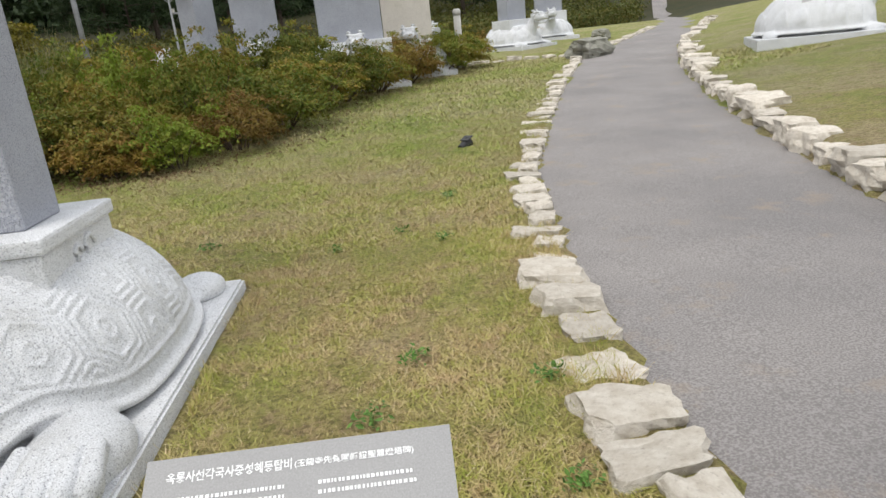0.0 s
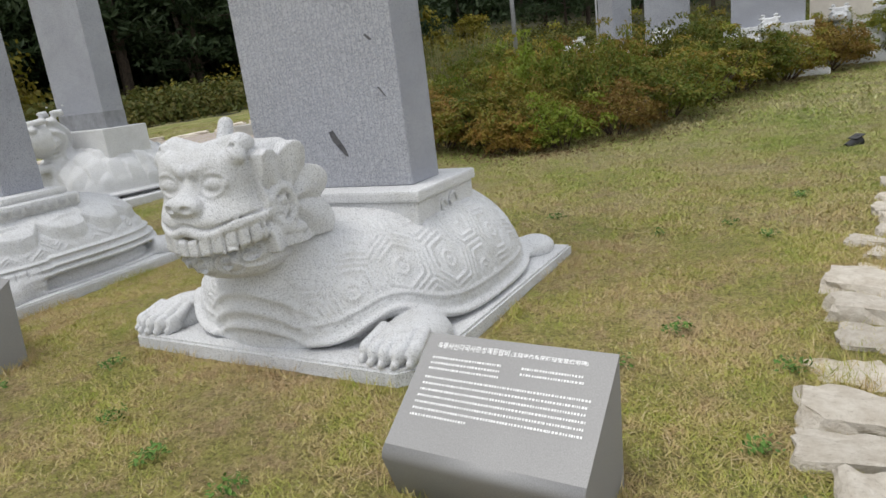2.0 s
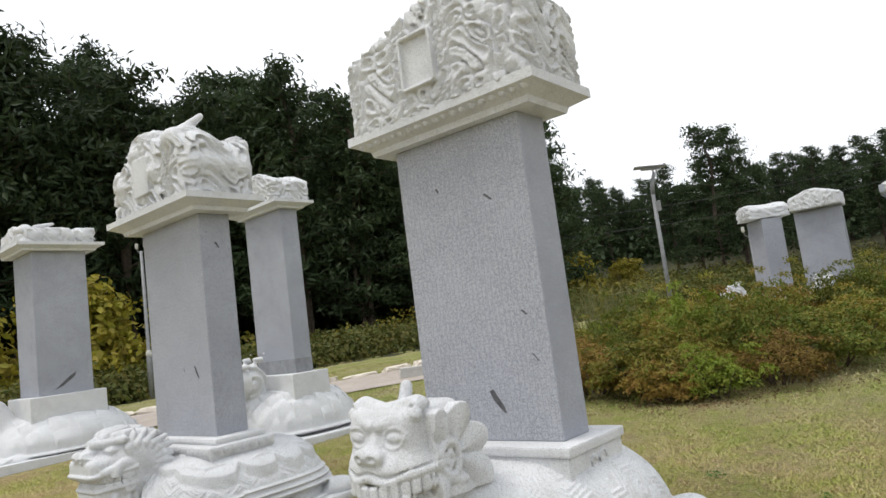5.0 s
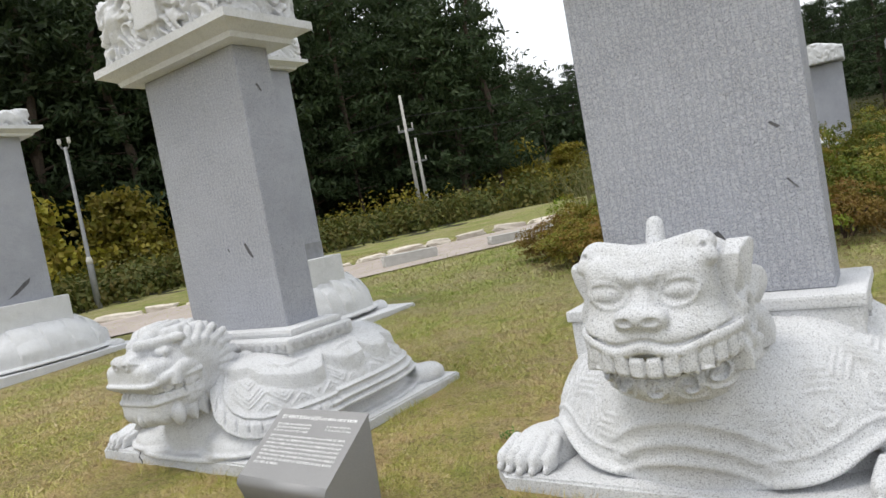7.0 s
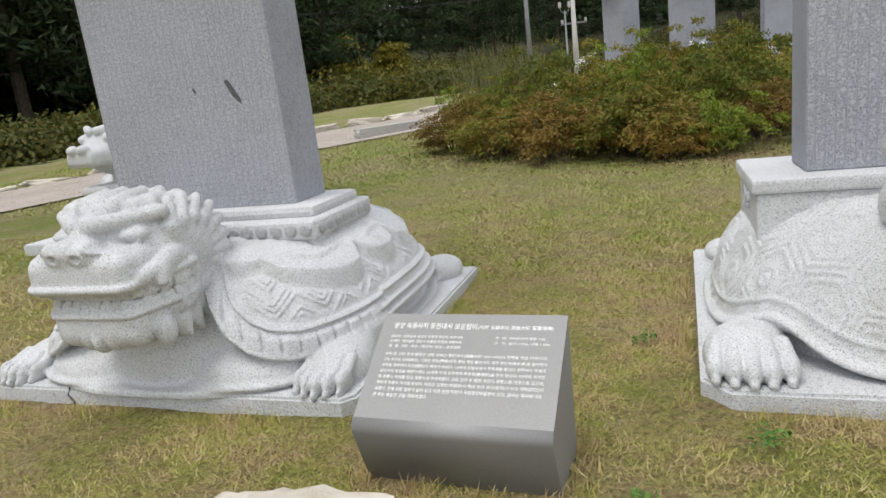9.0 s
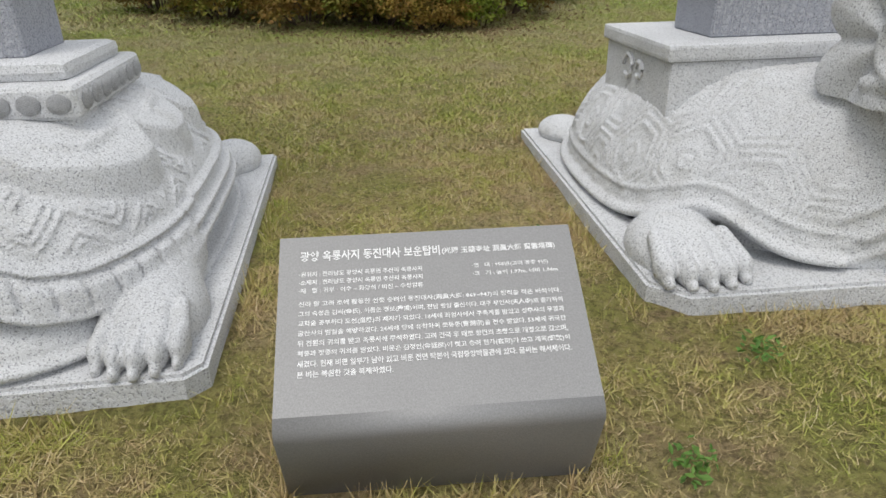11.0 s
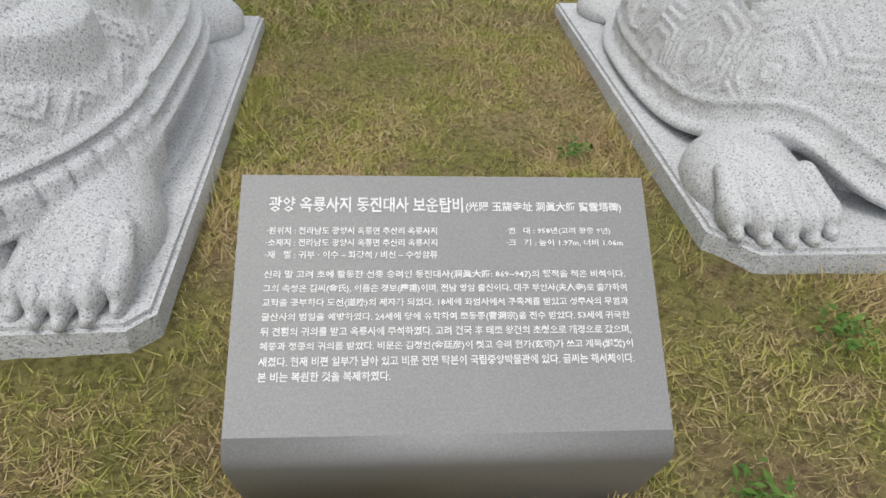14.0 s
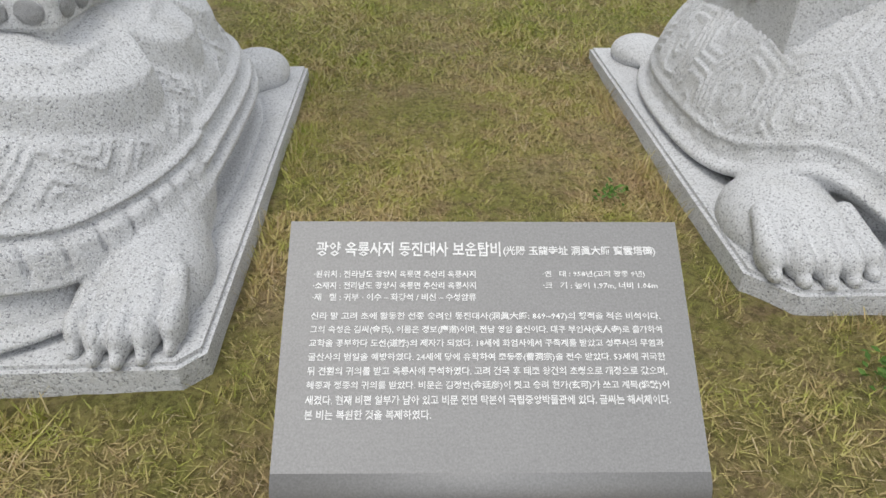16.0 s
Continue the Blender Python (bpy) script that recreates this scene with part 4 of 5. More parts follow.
def lotus_finial(parent, x, y, z, yaw):
    """A stem and a ribbed lotus bud on top of a capstone."""
    part("finial_stem", block(0.2, 0.2, z, z + 0.14, 0.03, 2, 0.7), WHITE_GRANITE, parent, "granite finial stem", pose(x, y, 0, 0, 0, yaw))
    bm = bmesh.new()
    rings = []
    for r, h in ((0.06, 0.13), (0.11, 0.15), (0.16, 0.2), (0.165, 0.25), (0.14, 0.29), (0.09, 0.31), (0.05, 0.33), (0.01, 0.4)):
        rings.append([bm.verts.new((math.cos(k * math.tau / 64) * r * (1 + 0.07 * math.cos(k * math.tau / 64 * 16)), math.sin(k * math.tau / 64) * r * (1 + 0.07 * math.cos(k * math.tau / 64 * 16)), z + h)) for k in range(64)])
    for a, b in zip(rings, rings[1:]):
        for k in range(64):
            bm.faces.new((a[k], a[(k + 1) % 64], b[(k + 1) % 64], b[k]))
    bm.faces.new(rings[0][::-1])
    bm.faces.new(rings[-1])
    part("lotus_bud", bm, WHITE_GRANITE, parent, "ribbed granite lotus bud finial", pose(x, y, 0, 0, 0, yaw), True)


# the smiling turtle's stele
A = thing("turtle_stele", pose(-1.35, 4.0, 0, 0, 0, -13), "grey inscribed stele on a smiling white granite turtle, dragon capstone", "monument", "turtle steles")
part("plinth", outline_block(chamfered(1.90, 1.94, 0.1), -0.1, 0.055), SPECKLED_GRANITE, A, "low white granite plinth with clipped corners")
hung("turtle_statue", solid("turtle_statue", [isosurface(smiling_turtle_body, (-0.97, -1.02, 0.03), (0.97, 1.02, 0.78), 0.0084), isosurface(smiling_head, (-0.42, -1.26, 0.38), (0.42, -0.5, 1.2), 0.0066)], SPECKLED_GRANITE), A, "white granite turtle with a grinning horned head")
pedestal(1.37, 0.66, 0.42, 0.685, 0.06, -0.05, 0.02, 1.5, A)
stele_m = pose(0.0, -0.01, 0, 0, 0, 2.5)
stele = part("stele_slab", slab(1.03, 0.30, 0.685, 2.66), (GREY_STONE, CARVED_STONE), A, "grey stone slab covered with rows of engraved characters", stele_m)
fleck(((0.03, 0.99), (0.06, 1.0), (0.13, 0.89), (0.14, 0.85), (0.115, 0.865), (0.05, 0.94)), stele, -0.1525)
fleck(((0.18, 2.21), (0.2, 2.215), (0.25, 2.17), (0.235, 2.165)), stele, -0.1525)
fleck(((0.34, 1.46), (0.355, 1.465), (0.39, 1.435), (0.375, 1.43)), stele, -0.1525)
fleck(((-0.2, 2.33), (-0.185, 2.335), (-0.17, 2.31), (-0.18, 2.30)), stele, -0.1525)
fleck(((0.38, 1.2), (0.39, 1.2), (0.43, 1.15), (0.42, 1.15)), stele, -0.1525)
part("cap_slab", cap_slab(0.77, 0.35, 2.66, 2.81, 0.12), WHITE_GRANITE, A, "moulded granite slab with a row of beads", stele_m)
bm = bmesh.new()
bmesh.ops.create_icosphere(bm, subdivisions=2, radius=0.027)
bead = bpy.data.meshes.new("bead")
bm.to_mesh(bead)
bm.free()
bead.materials.append(WHITE_GRANITE)
for i in range(19):
    hung("bead", bead, A, "", stele_m @ Matrix.Translation((-0.68 + 0.0755 * i, -0.30, 2.735)))
hung("capstone", solid("capstone", [isosurface(dragon_cap(0.79, 0.37, 0.74, 0.7, 0.2, 0.05, True), (-0.9, -0.48, 0.0), (0.9, 0.48, 0.98), 0.0112)], WHITE_GRANITE), A, "granite capstone carved with dragons in clouds", stele_m @ pose(0, 0, 2.76))
lotus_finial(A, 0.0, 0.0, 3.47, 2.5)

# the lion-faced turtle's stele
B = thing("turtle_stele", pose(-4.59, 4.41, 0, 0, 0, -12), "grey inscribed stele on a lion-faced granite turtle, tall dragon capstone", "monument", "turtle steles")
part("plinth", outline_block(chamfered(2.0, 1.88, 0.05), -0.1, 0.06), SPECKLED_GRANITE, B, "low white granite plinth, cracked at the front", pose(0, 0.055, 0))
hung("turtle_statue", solid("turtle_statue", [isosurface(cloud_turtle_body, (-0.99, -1.02, 0.03), (0.99, 1.02, 0.74), 0.0084), isosurface(lion_head, (-0.41, -1.34, 0.24), (0.41, -0.46, 1.08), 0.007)], SPECKLED_GRANITE), B, "white granite turtle with a lion's face and swept mane")
part("pedestal", block(1.26, 0.6, 0.44, 0.64, 0.02), WHITE_GRANITE, B, "granite pedestal with a petal border", pose(0, -0.03, 0))
part("pedestal_ledge", block(1.30, 0.64, 0.585, 0.685, 0.03, 3), WHITE_GRANITE, B, "rounded petal border of the pedestal", pose(0, -0.03, 0))
part("pedestal_top", block(1.22, 0.5, 0.68, 0.738, 0.03, 2), WHITE_GRANITE, B, "granite upper step of the pedestal", pose(0, -0.02, 0))
bm = bmesh.new()
bmesh.ops.create_icosphere(bm, subdivisions=2, radius=1)
petal = bpy.data.meshes.new("petal")
bm.to_mesh(petal)
bm.free()
petal.materials.append(WHITE_GRANITE)
for i in range(16):
    hung("petal", petal, B, "", Matrix.Translation((-0.6 + 0.08 * i, -0.352, 0.635)) @ Matrix.Diagonal((0.034, 0.014, 0.03, 1)))
for i in range(7):
    hung("petal", petal, B, "", Matrix.Translation((0.652, -0.28 + 0.083 * i, 0.635)) @ Matrix.Diagonal((0.014, 0.034, 0.03, 1)))
stele_m = pose(-0.07, -0.02, 0, 0, 0, 0.8)
stele = part("stele_slab", slab(1.07, 0.31, 0.735, 2.71), (GREY_STONE, CARVED_STONE), B, "grey stone slab with engraved characters and dark flecks", stele_m)
fleck(((0.25, 1.36), (0.275, 1.36), (0.33, 1.26), (0.325, 1.24), (0.28, 1.29)), stele, -0.1575)
fleck(((0.06, 1.34), (0.07, 1.345), (0.085, 1.32), (0.075, 1.315)), stele, -0.1575)
fleck(((-0.02, 2.44), (0.0, 2.45), (0.03, 2.4), (0.02, 2.39)), stele, 0, True, 0.5375)
part("cap_slab", cap_slab(0.79, 0.39, 2.71, 2.85, 0.12), WHITE_GRANITE, B, "stepped granite slab under the capstone", stele_m)
hung("capstone", solid("capstone", [isosurface(dragon_cap(0.77, 0.36, 0.76, 3.1, 0.23, 0.16, True), (-0.9, -0.5, 0.0), (0.9, 0.5, 1.1), 0.0125)], WHITE_GRANITE), B, "granite capstone of entwined dragons with raised horns", stele_m @ pose(0, 0, 2.78))
crack = tube([(-0.45, -0.884, 0.063), (-0.47, -0.886, 0.03), (-0.44, -0.888, 0.0), (-0.46, -0.887, -0.06)], 0.006, 5)
part("crack", crack, DARK_PATCH, B, "dark crack in the plinth's front")

# the two steles further back
D = thing("turtle_stele", pose(-6.78, 7.84, gz(-6.78, 7.84), 0, 0, -14), "grey stele on a granite turtle with scales and a roaring head", "monument", "turtle steles")
part("plinth", outline_block(chamfered(2.2, 2.2, 0.02), -0.12, 0.08), WHITE_GRANITE, D, "low granite plinth")
hung("turtle_statue", solid("turtle_statue", [isosurface(scaled_turtle(0.84, -0.7, 0.2, 0.1, 0.0, 1.4), (-1.0, -1.6, 0.03), (1.0, 1.05, 1.6), 0.013)], WHITE_GRANITE), D, "white granite turtle with overlapping scales and an open mouth")
part("pedestal", block(1.32, 0.63, 0.5, 0.95, 0.015), WHITE_GRANITE, D, "plain granite pedestal", pose(0, 0, 0))
stele = part("stele_slab", block(1.02, 0.3, 0.95, 3.42, 0.006, 1), GREY_STONE, D, "smooth grey stone slab, stained dark at the foot", pose(0, 0, 0))
part("stain", block(1.024, 0.304, 0.952, 1.16, 0.003, 1), plain("damp_stone", (0.2, 0.205, 0.22), (0.3, 0.31, 0.33), 9, 0.7), stele, "damp darker foot of the slab")
part("cap_slab", cap_slab(0.7, 0.35, 3.42, 3.53, 0.12), WHITE_GRANITE, D, "granite slab under the capstone", pose(0, 0, 0))
hung("capstone", solid("capstone", [isosurface(dragon_cap(0.68, 0.36, 0.5, 5.0, 0.24, 0.1, False), (-0.8, -0.6, 0.0), (0.8, 0.6, 0.8), 0.016)], WHITE_GRANITE), D, "low granite capstone carved with clouds", pose(0, 0, 3.48))

C = thing("turtle_stele", pose(-11.72, 7.22, gz(-11.72, 7.22), 0, 0, -12), "broad grey stele on a granite turtle with a raised bird-like head", "monument", "turtle steles")
part("plinth", outline_block(chamfered(2.3, 2.7, 0.02), -0.12, 0.1), WHITE_GRANITE, C, "low granite plinth")
hung("turtle_statue", solid("turtle_statue", [isosurface(lambda x, y, z: scaled_turtle(1.0, -0.9, 0.3, 0.0, -0.15)(x / 1.18, y / 1.3, z / 1.0), (-1.15, -2.0, 0.03), (1.15, 1.35, 1.35), 0.018)], WHITE_GRANITE), C, "white granite turtle with a raised head")
part("pedestal", block(1.2, 1.25, 0.5, 1.06, 0.02), WHITE_GRANITE, C, "granite pedestal block")
stele = part("stele_slab", block(0.95, 0.9, 1.06, 3.6, 0.006, 1), GREY_STONE, C, "grey stone block with a dark vein near its foot")
fleck(((-0.2, 1.14), (-0.05, 1.2), (0.14, 1.34), (0.17, 1.42), (0.05, 1.35), (-0.12, 1.2)), stele, 0, True, 0.4775)
part("cap_slab", cap_slab(0.72, 0.72, 3.6, 3.74, 0.12), WHITE_GRANITE, C, "granite slab under the capstone")
hung("capstone", solid("capstone", [isosurface(dragon_cap(0.66, 0.66, 0.36, 8.2, 0.36, 0.13, False), (-0.85, -0.85, 0.0), (0.85, 0.85, 0.62), 0.018)], WHITE_GRANITE), C, "granite capstone carved with lumpy dragons", pose(0, 0, 3.7))

# ---- lamps, poles, wires ----
def street_lamp(x, y, h):
    z = gz(x, y)
    top = thing("street_lamp", pose(x, y, z, 0, 0, 20), "grey steel solar street lamp with a flat head on an arm", "street lamp")
    part("post", tube([(0, 0, -0.1), (0, 0, h * 0.86)], [0.06, 0.045], 12), STEEL, top, "tapered steel post", None, True)
    part("bracket", tube([(0, 0, h * 0.84), (0.02, 0, h * 0.9), (0.1, 0, h * 0.96), (0.09, 0, h)], [0.05, 0.05, 0.045, 0.035], 10), STEEL, top, "", None, True)
    part("lamp_head", merged(block(0.75, 0.3, h, h + 0.035, 0.01), block(0.4, 0.2, h - 0.045, h + 0.003, 0.015)), STEEL, top, "flat lamp head", pose(-0.28, 0, 0, 0, 4, 0))
    part("control_box", block(0.12, 0.1, h * 0.74, h * 0.8, 0.01), STEEL, top, "small grey box on the post", pose(0.08, 0, 0))


def garden_lamp(x, y, h, k=1.0):
    z = gz(x, y)
    top = thing("garden_lamp", pose(x, y, z, 0, 0, 15), "slim grey lamp post with two small lamps", "street lamp")
    part("post", tube([(0, 0, -0.1), (0, 0, h * 0.3), (0, 0, h * 0.31), (0, 0, h)], [0.09 * k, 0.09 * k, 0.06 * k, 0.05 * k], 10), STEEL, top, "", None, True)
    part("collar", tube([(0, 0, h * 0.28), (0, 0, h * 0.3), (0, 0, h * 0.33)], [0.09, 0.1, 0.05], 10), CONCRETE, top, "pale collar on the post", None, True)
    for s in (-1, 1):
        part("arm", tube([(0, 0, h - 0.12), (s * 0.12, 0, h - 0.02), (s * 0.16, 0, h + 0.1)], 0.014, 6), STEEL, top)
        part("lamp", tube([(s * 0.16, 0, h + 0.08), (s * 0.16, 0, h + 0.13), (s * 0.16, 0, h + 0.27)], [0.03, 0.055, 0.05], 10), CONCRETE, top, "small white lamp")


def utility_pole(x, y, h, label):
    top = thing("utility_pole", pose(x, y, gz(x, y), 1.0, 0, 0), label, "pole")
    part("pole", tube([(0, 0, -0.1), (0, 0, h)], [0.12, 0.07], 12), CONCRETE, top, "pale concrete pole", None, True)
    part("cross_arm", block(0.9, 0.08, h * 0.72, h * 0.74, 0.01), STEEL, top)
    for s in (-0.4, 0.4):
        part("insulator", tube([(s, 0, h * 0.74), (s, 0, h * 0.78)], [0.04, 0.05], 8), CONCRETE, top)


street_lamp(-2.7, 16.95, 4.27)
garden_lamp(-18.9, 14.5, 4.9)
utility_pole(-16.3, 32.7, 6.9, "pale concrete utility pole before the dark pines")
utility_pole(-16.0, 33.0, 4.6, "short pale pole beside the utility pole")
garden_lamp(-1.3, 24.5, 2.5, 0.6)
utility_pole(-0.9, 26.0, 2.9, "thin pale pole beside the garden lamps")
for (a, b, sag) in (((-40, 30, 6.2), (-16.3, 32.7, 6.6), 0.5), ((-16.3, 32.7, 6.6), (10, 46, 8.0), 0.8), ((-16.3, 32.7, 5.6), (10, 46, 7.0), 0.8)):
    pts = [(a[0] + (b[0] - a[0]) * t, a[1] + (b[1] - a[1]) * t, a[2] + (b[2] - a[2]) * t - sag * 4 * t * (1 - t)) for t in np.linspace(0, 1, 24)]
    bm = tube(pts, 0.016, 5)
    me = bpy.data.meshes.new("overhead_cable")
    bm.to_mesh(me)
    bm.free()
    me.materials.append(CABLE)
    tagged(new("overhead_cable", me), "thin dark overhead cable strung between poles", "cable", "overhead cables")

# ---- the steles beyond the azaleas ----
far_turtle = solid("turtle_statue", [isosurface(scaled_turtle(0.85, -1.02, 0.28, 0.02, 0.0), (-1.0, -1.45, 0.03), (1.0, 1.05, 1.3), 0.026)], WHITE_GRANITE)
far_caps = [solid("capstone", [isosurface(dragon_cap(0.68, 0.33, 0.45, 2.0 + 3 * i, 0.3, 0.08 * (i % 2), False), (-0.85, -0.5, 0.0), (0.85, 0.5, 0.7), 0.026)], WHITE_GRANITE) for i in range(2)]


def far_stele(x, y, yaw, w, d, z0, z1, cap, stone, label, kind):
    g = gz(x, y)
    top = thing("turtle_stele", pose(x, y, g, 0, 0, yaw), label, "monument", "far steles")
    part("plinth", outline_block(chamfered(2.0, 2.1, 0.02), -0.1, 0.08), WHITE_GRANITE, top, "low granite plinth")
    hung("turtle_statue", far_turtle, top, "white granite turtle with a raised head")
    part("pedestal", block(w + 0.3, d + 0.3, 0.5, z0 - g, 0.02), WHITE_GRANITE, top, "granite pedestal")
    part("stele_slab", block(w, d, z0 - g, z1 - g, 0.008, 1), stone, top, "smooth stone slab")
    if kind < 2:
        hung("capstone", far_caps[kind], top, "granite capstone carved with clouds", Matrix.Translation((0, 0, z1 - g - 0.02)) @ Matrix.Diagonal((w / 1.05 * cap[0], d / 0.3 * cap[1], cap[2], 1)))
    else:
        part("cap_slab", cap_slab(w * 0.56, d * 0.5 + 0.2, z1 - g, z1 - g + 0.36, 0.12), stone, top, "plain block capstone")
        hung("capstone", far_caps[0], top, "low carved ridge", Matrix.Translation((0, 0, z1 - g + 0.2)) @ Matrix.Diagonal((w / 1.3 * cap[0], d / 0.33 * cap[1], cap[2] * 0.6, 1)))


far_stele(-0.45, 18.3, -60, 0.75, 0.5, 1.25, 3.0, (0.85, 0.95, 0.9), GREY_STONE, "grey stele with a rounded carved capstone beyond the azaleas", 1)
far_stele(0.72, 16.4, -8, 0.9, 0.3, 1.25, 2.86, (0.9, 1.2, 1.0), GREY_STONE, "grey stele with a roof-shaped capstone beyond the azaleas", 0)
far_stele(2.55, 15.6, -6, 1.3, 0.36, 1.3, 2.68, (1.05, 1.2, 1.0), GREY_STONE, "wide grey stele with a blocky capstone beyond the azaleas", 2)
far_stele(4.15, 17.0, -14, 1.12, 0.4, 1.2, 3.05, (1.1, 1.2, 0.7), PALE_STONE, "pale yellowish stele with a plain capstone", 2)
far_stele(5.0, 19.5, 10, 0.55, 0.3, 1.2, 2.6, (1.0, 1.0, 0.7), GREY_STONE, "narrow grey stele behind the pale one", 1)
far_stele(9.2, 22.5, 30, 1.0, 0.4, 1.5, 3.9, (1.0, 1.0, 1.0), GREY_STONE, "grey stele on a granite turtle beside the footpath", 0)
far_stele(12.0, 25.5, -20, 1.0, 0.4, 1.7, 4.1, (1.0, 1.0, 1.0), GREY_STONE, "grey stele on a granite turtle at the end of the footpath", 1)
far_stele(9.9, 10.9, 55, 1.0, 0.4, 1.5, 3.9, (1.0, 1.0, 1.0), GREY_STONE, "grey stele on a large turtle across the footpath", 0)

# ---- loose stones and small things ----
def rock_mesh(name, seed, sx, sy, sz, rough=0.3, subd=3, material=None, box=0.6):
    rnd = random.Random(seed)
    bm = bmesh.new()
    bmesh.ops.create_cube(bm, size=1)
    bmesh.ops.subdivide_edges(bm, edges=bm.edges[:], cuts=subd, use_grid_fill=True)
    off = Vector((rnd.uniform(-50, 50), rnd.uniform(-50, 50), rnd.uniform(-50, 50)))
    for v in bm.verts:
        p = v.co.copy()
        v.co = p.lerp(p.normalized() * 0.62, 1 - box)
        q = v.co * 2.1 + off
        k = 1 + rough * (noise.noise(q) + 0.5 * noise.noise(q * 2.3) + 0.25 * noise.noise(q * 5))
        v.co = Vector((v.co.x * sx * k, v.co.y * sy * k, v.co.z * sz * (0.6 + 0.4 * k)))
    me = bpy.data.meshes.new(name)
    bm.to_mesh(me)
    bm.free()
    me.materials.append(material or KERB_STONE)
    return me


def stone(name, me, m, label, category, group=""):
    ob = new(name, me)
    ob.matrix_basis = m
    return tagged(ob, label, category, group)


big = rock_mesh("boulder", 5, 0.68, 0.32, 0.27, 0.42, 16, KERB_STONE, 0.55)
stone("boulder", big, pose(-3.79, 2.45, 0.03, 0, 0, -14), "pale rough boulder lying at the edge of the lawn", "rock", "edge boulders")
GREY_ROCK = plain("grey_rock", (0.3, 0.29, 0.25), (0.2, 0.2, 0.16), 5, 0.9, 0, 0.8, 30, 0.02)
stone("boulder", rock_mesh("boulder", 8, 1.25, 0.6, 0.5, 0.35, 8, GREY_ROCK, 0.5), pose(8.6, 16.4, gz(8.6, 16.4) + 0.16, 0, 0, 30), "grey lichened boulder beside the footpath", "rock", "edge boulders")
stone("boulder", rock_mesh("boulder", 9, 1.1, 0.5, 0.4, 0.3, 8, GREY_ROCK, 0.5), pose(12.3, 22.2, gz(12.3, 22.2) + 0.12, 0, 0, 50), "long grey boulder at the bend of the footpath", "rock", "edge boulders")

lamp = thing("spotlight", pose(2.15, 7.75, gz(2.15, 7.75) - 0.07, 0, 0, 35), "small black ground spotlight standing in the grass", "spotlight")
lamp.scale = (0.7, 0.7, 0.7)
part("housing", tube([(-0.12, 0, 0.09), (0.0, 0, 0.12), (0.1, 0, 0.16)], [0.05, 0.07, 0.085], 12), BLACK_PLASTIC, lamp, "black housing")
part("stake", tube([(0, 0, -0.05), (0, 0, 0.1)], 0.018, 8), BLACK_PLASTIC, lamp)
part("visor", block(0.16, 0.15, 0.2, 0.212, 0.004), BLACK_PLASTIC, lamp, "", pose(0.12, 0, 0.02, 0, -18, 0))

stone("kerb_slab", rock_mesh("kerb_slab", 31, 1.25, 0.34, 0.3, 0.06, 5, CONCRETE, 1.0), pose(-8.2, 14.2, gz(-8.2, 14.2) + 0.1, 0, 0, 42), "long white stone slab lying along the paved path", "slab")
stone("kerb_slab", rock_mesh("kerb_slab", 32, 1.6, 0.3, 0.24, 0.06, 5, CONCRETE, 1.0), pose(-5.9, 15.6, gz(-5.9, 15.6) + 0.08, 0, 0, 42), "long white stone slab lying along the paved path", "slab")
post = thing("bollard", pose(5.6, 17.6, gz(5.6, 17.6)), "short white bollard light behind the azaleas", "bollard")
part("post", tube([(0, 0, -0.05), (0, 0, 1.25)], 0.09, 12), CONCRETE, post, "", None, True)
part("cap", tube([(0, 0, 1.25), (0, 0, 1.36), (0, 0, 1.4)], [0.1, 0.1, 0.06], 12), CONCRETE, post, "white lamp cap", None, True)

# ---- plants ----
def leaf_quads(P, N, size, aspect, rng):
    """A leaf blade, folded along its middle, at each point, facing about N."""
    k = len(P)
    N = N + rng.normal(0, 0.55, (k, 3))
    N /= np.linalg.norm(N, axis=1, keepdims=True) + 1e-9
    T = np.cross(N, rng.normal(0, 1, (k, 3)))
    T /= np.linalg.norm(T, axis=1, keepdims=True) + 1e-9
    Bv = np.cross(N, T)
    s = size * rng.uniform(0.6, 1.25, (k, 1))
    a, b = P - T * s * 0.5, P + T * s * 0.5
    c, d = P + Bv * s * aspect * 0.5 + N * s * 0.06, P - Bv * s * aspect * 0.5 + N * s * 0.06
    V = np.stack([a, c, b, d], 1).reshape(-1, 3)
    F = np.arange(4 * k).reshape(k, 4)
    return V, F


def twig_mesh(seed, count=14, spread=0.75, height=0.6):
    rnd = random.Random(seed)
    bms = []
    for _ in range(count):
        a, r = rnd.uniform(0, math.tau), rnd.uniform(0.3, spread)
        p = Vector((math.cos(a) * 0.12, math.sin(a) * 0.12, -0.05))
        q = Vector((math.cos(a) * r, math.sin(a) * r, rnd.uniform(0.4, 1.0) * height))
        mid = p.lerp(q, 0.5) + Vector((rnd.uniform(-0.06, 0.06), rnd.uniform(-0.06, 0.06), 0.05))
        bms.append(tube([p, mid, q], [0.016, 0.011, 0.005], 5, False))
    bm = merged(*bms)
    me = bpy.data.meshes.new("stem")
    bm.to_mesh(me)
    bm.free()
    me.materials.append(TWIG)
    return me


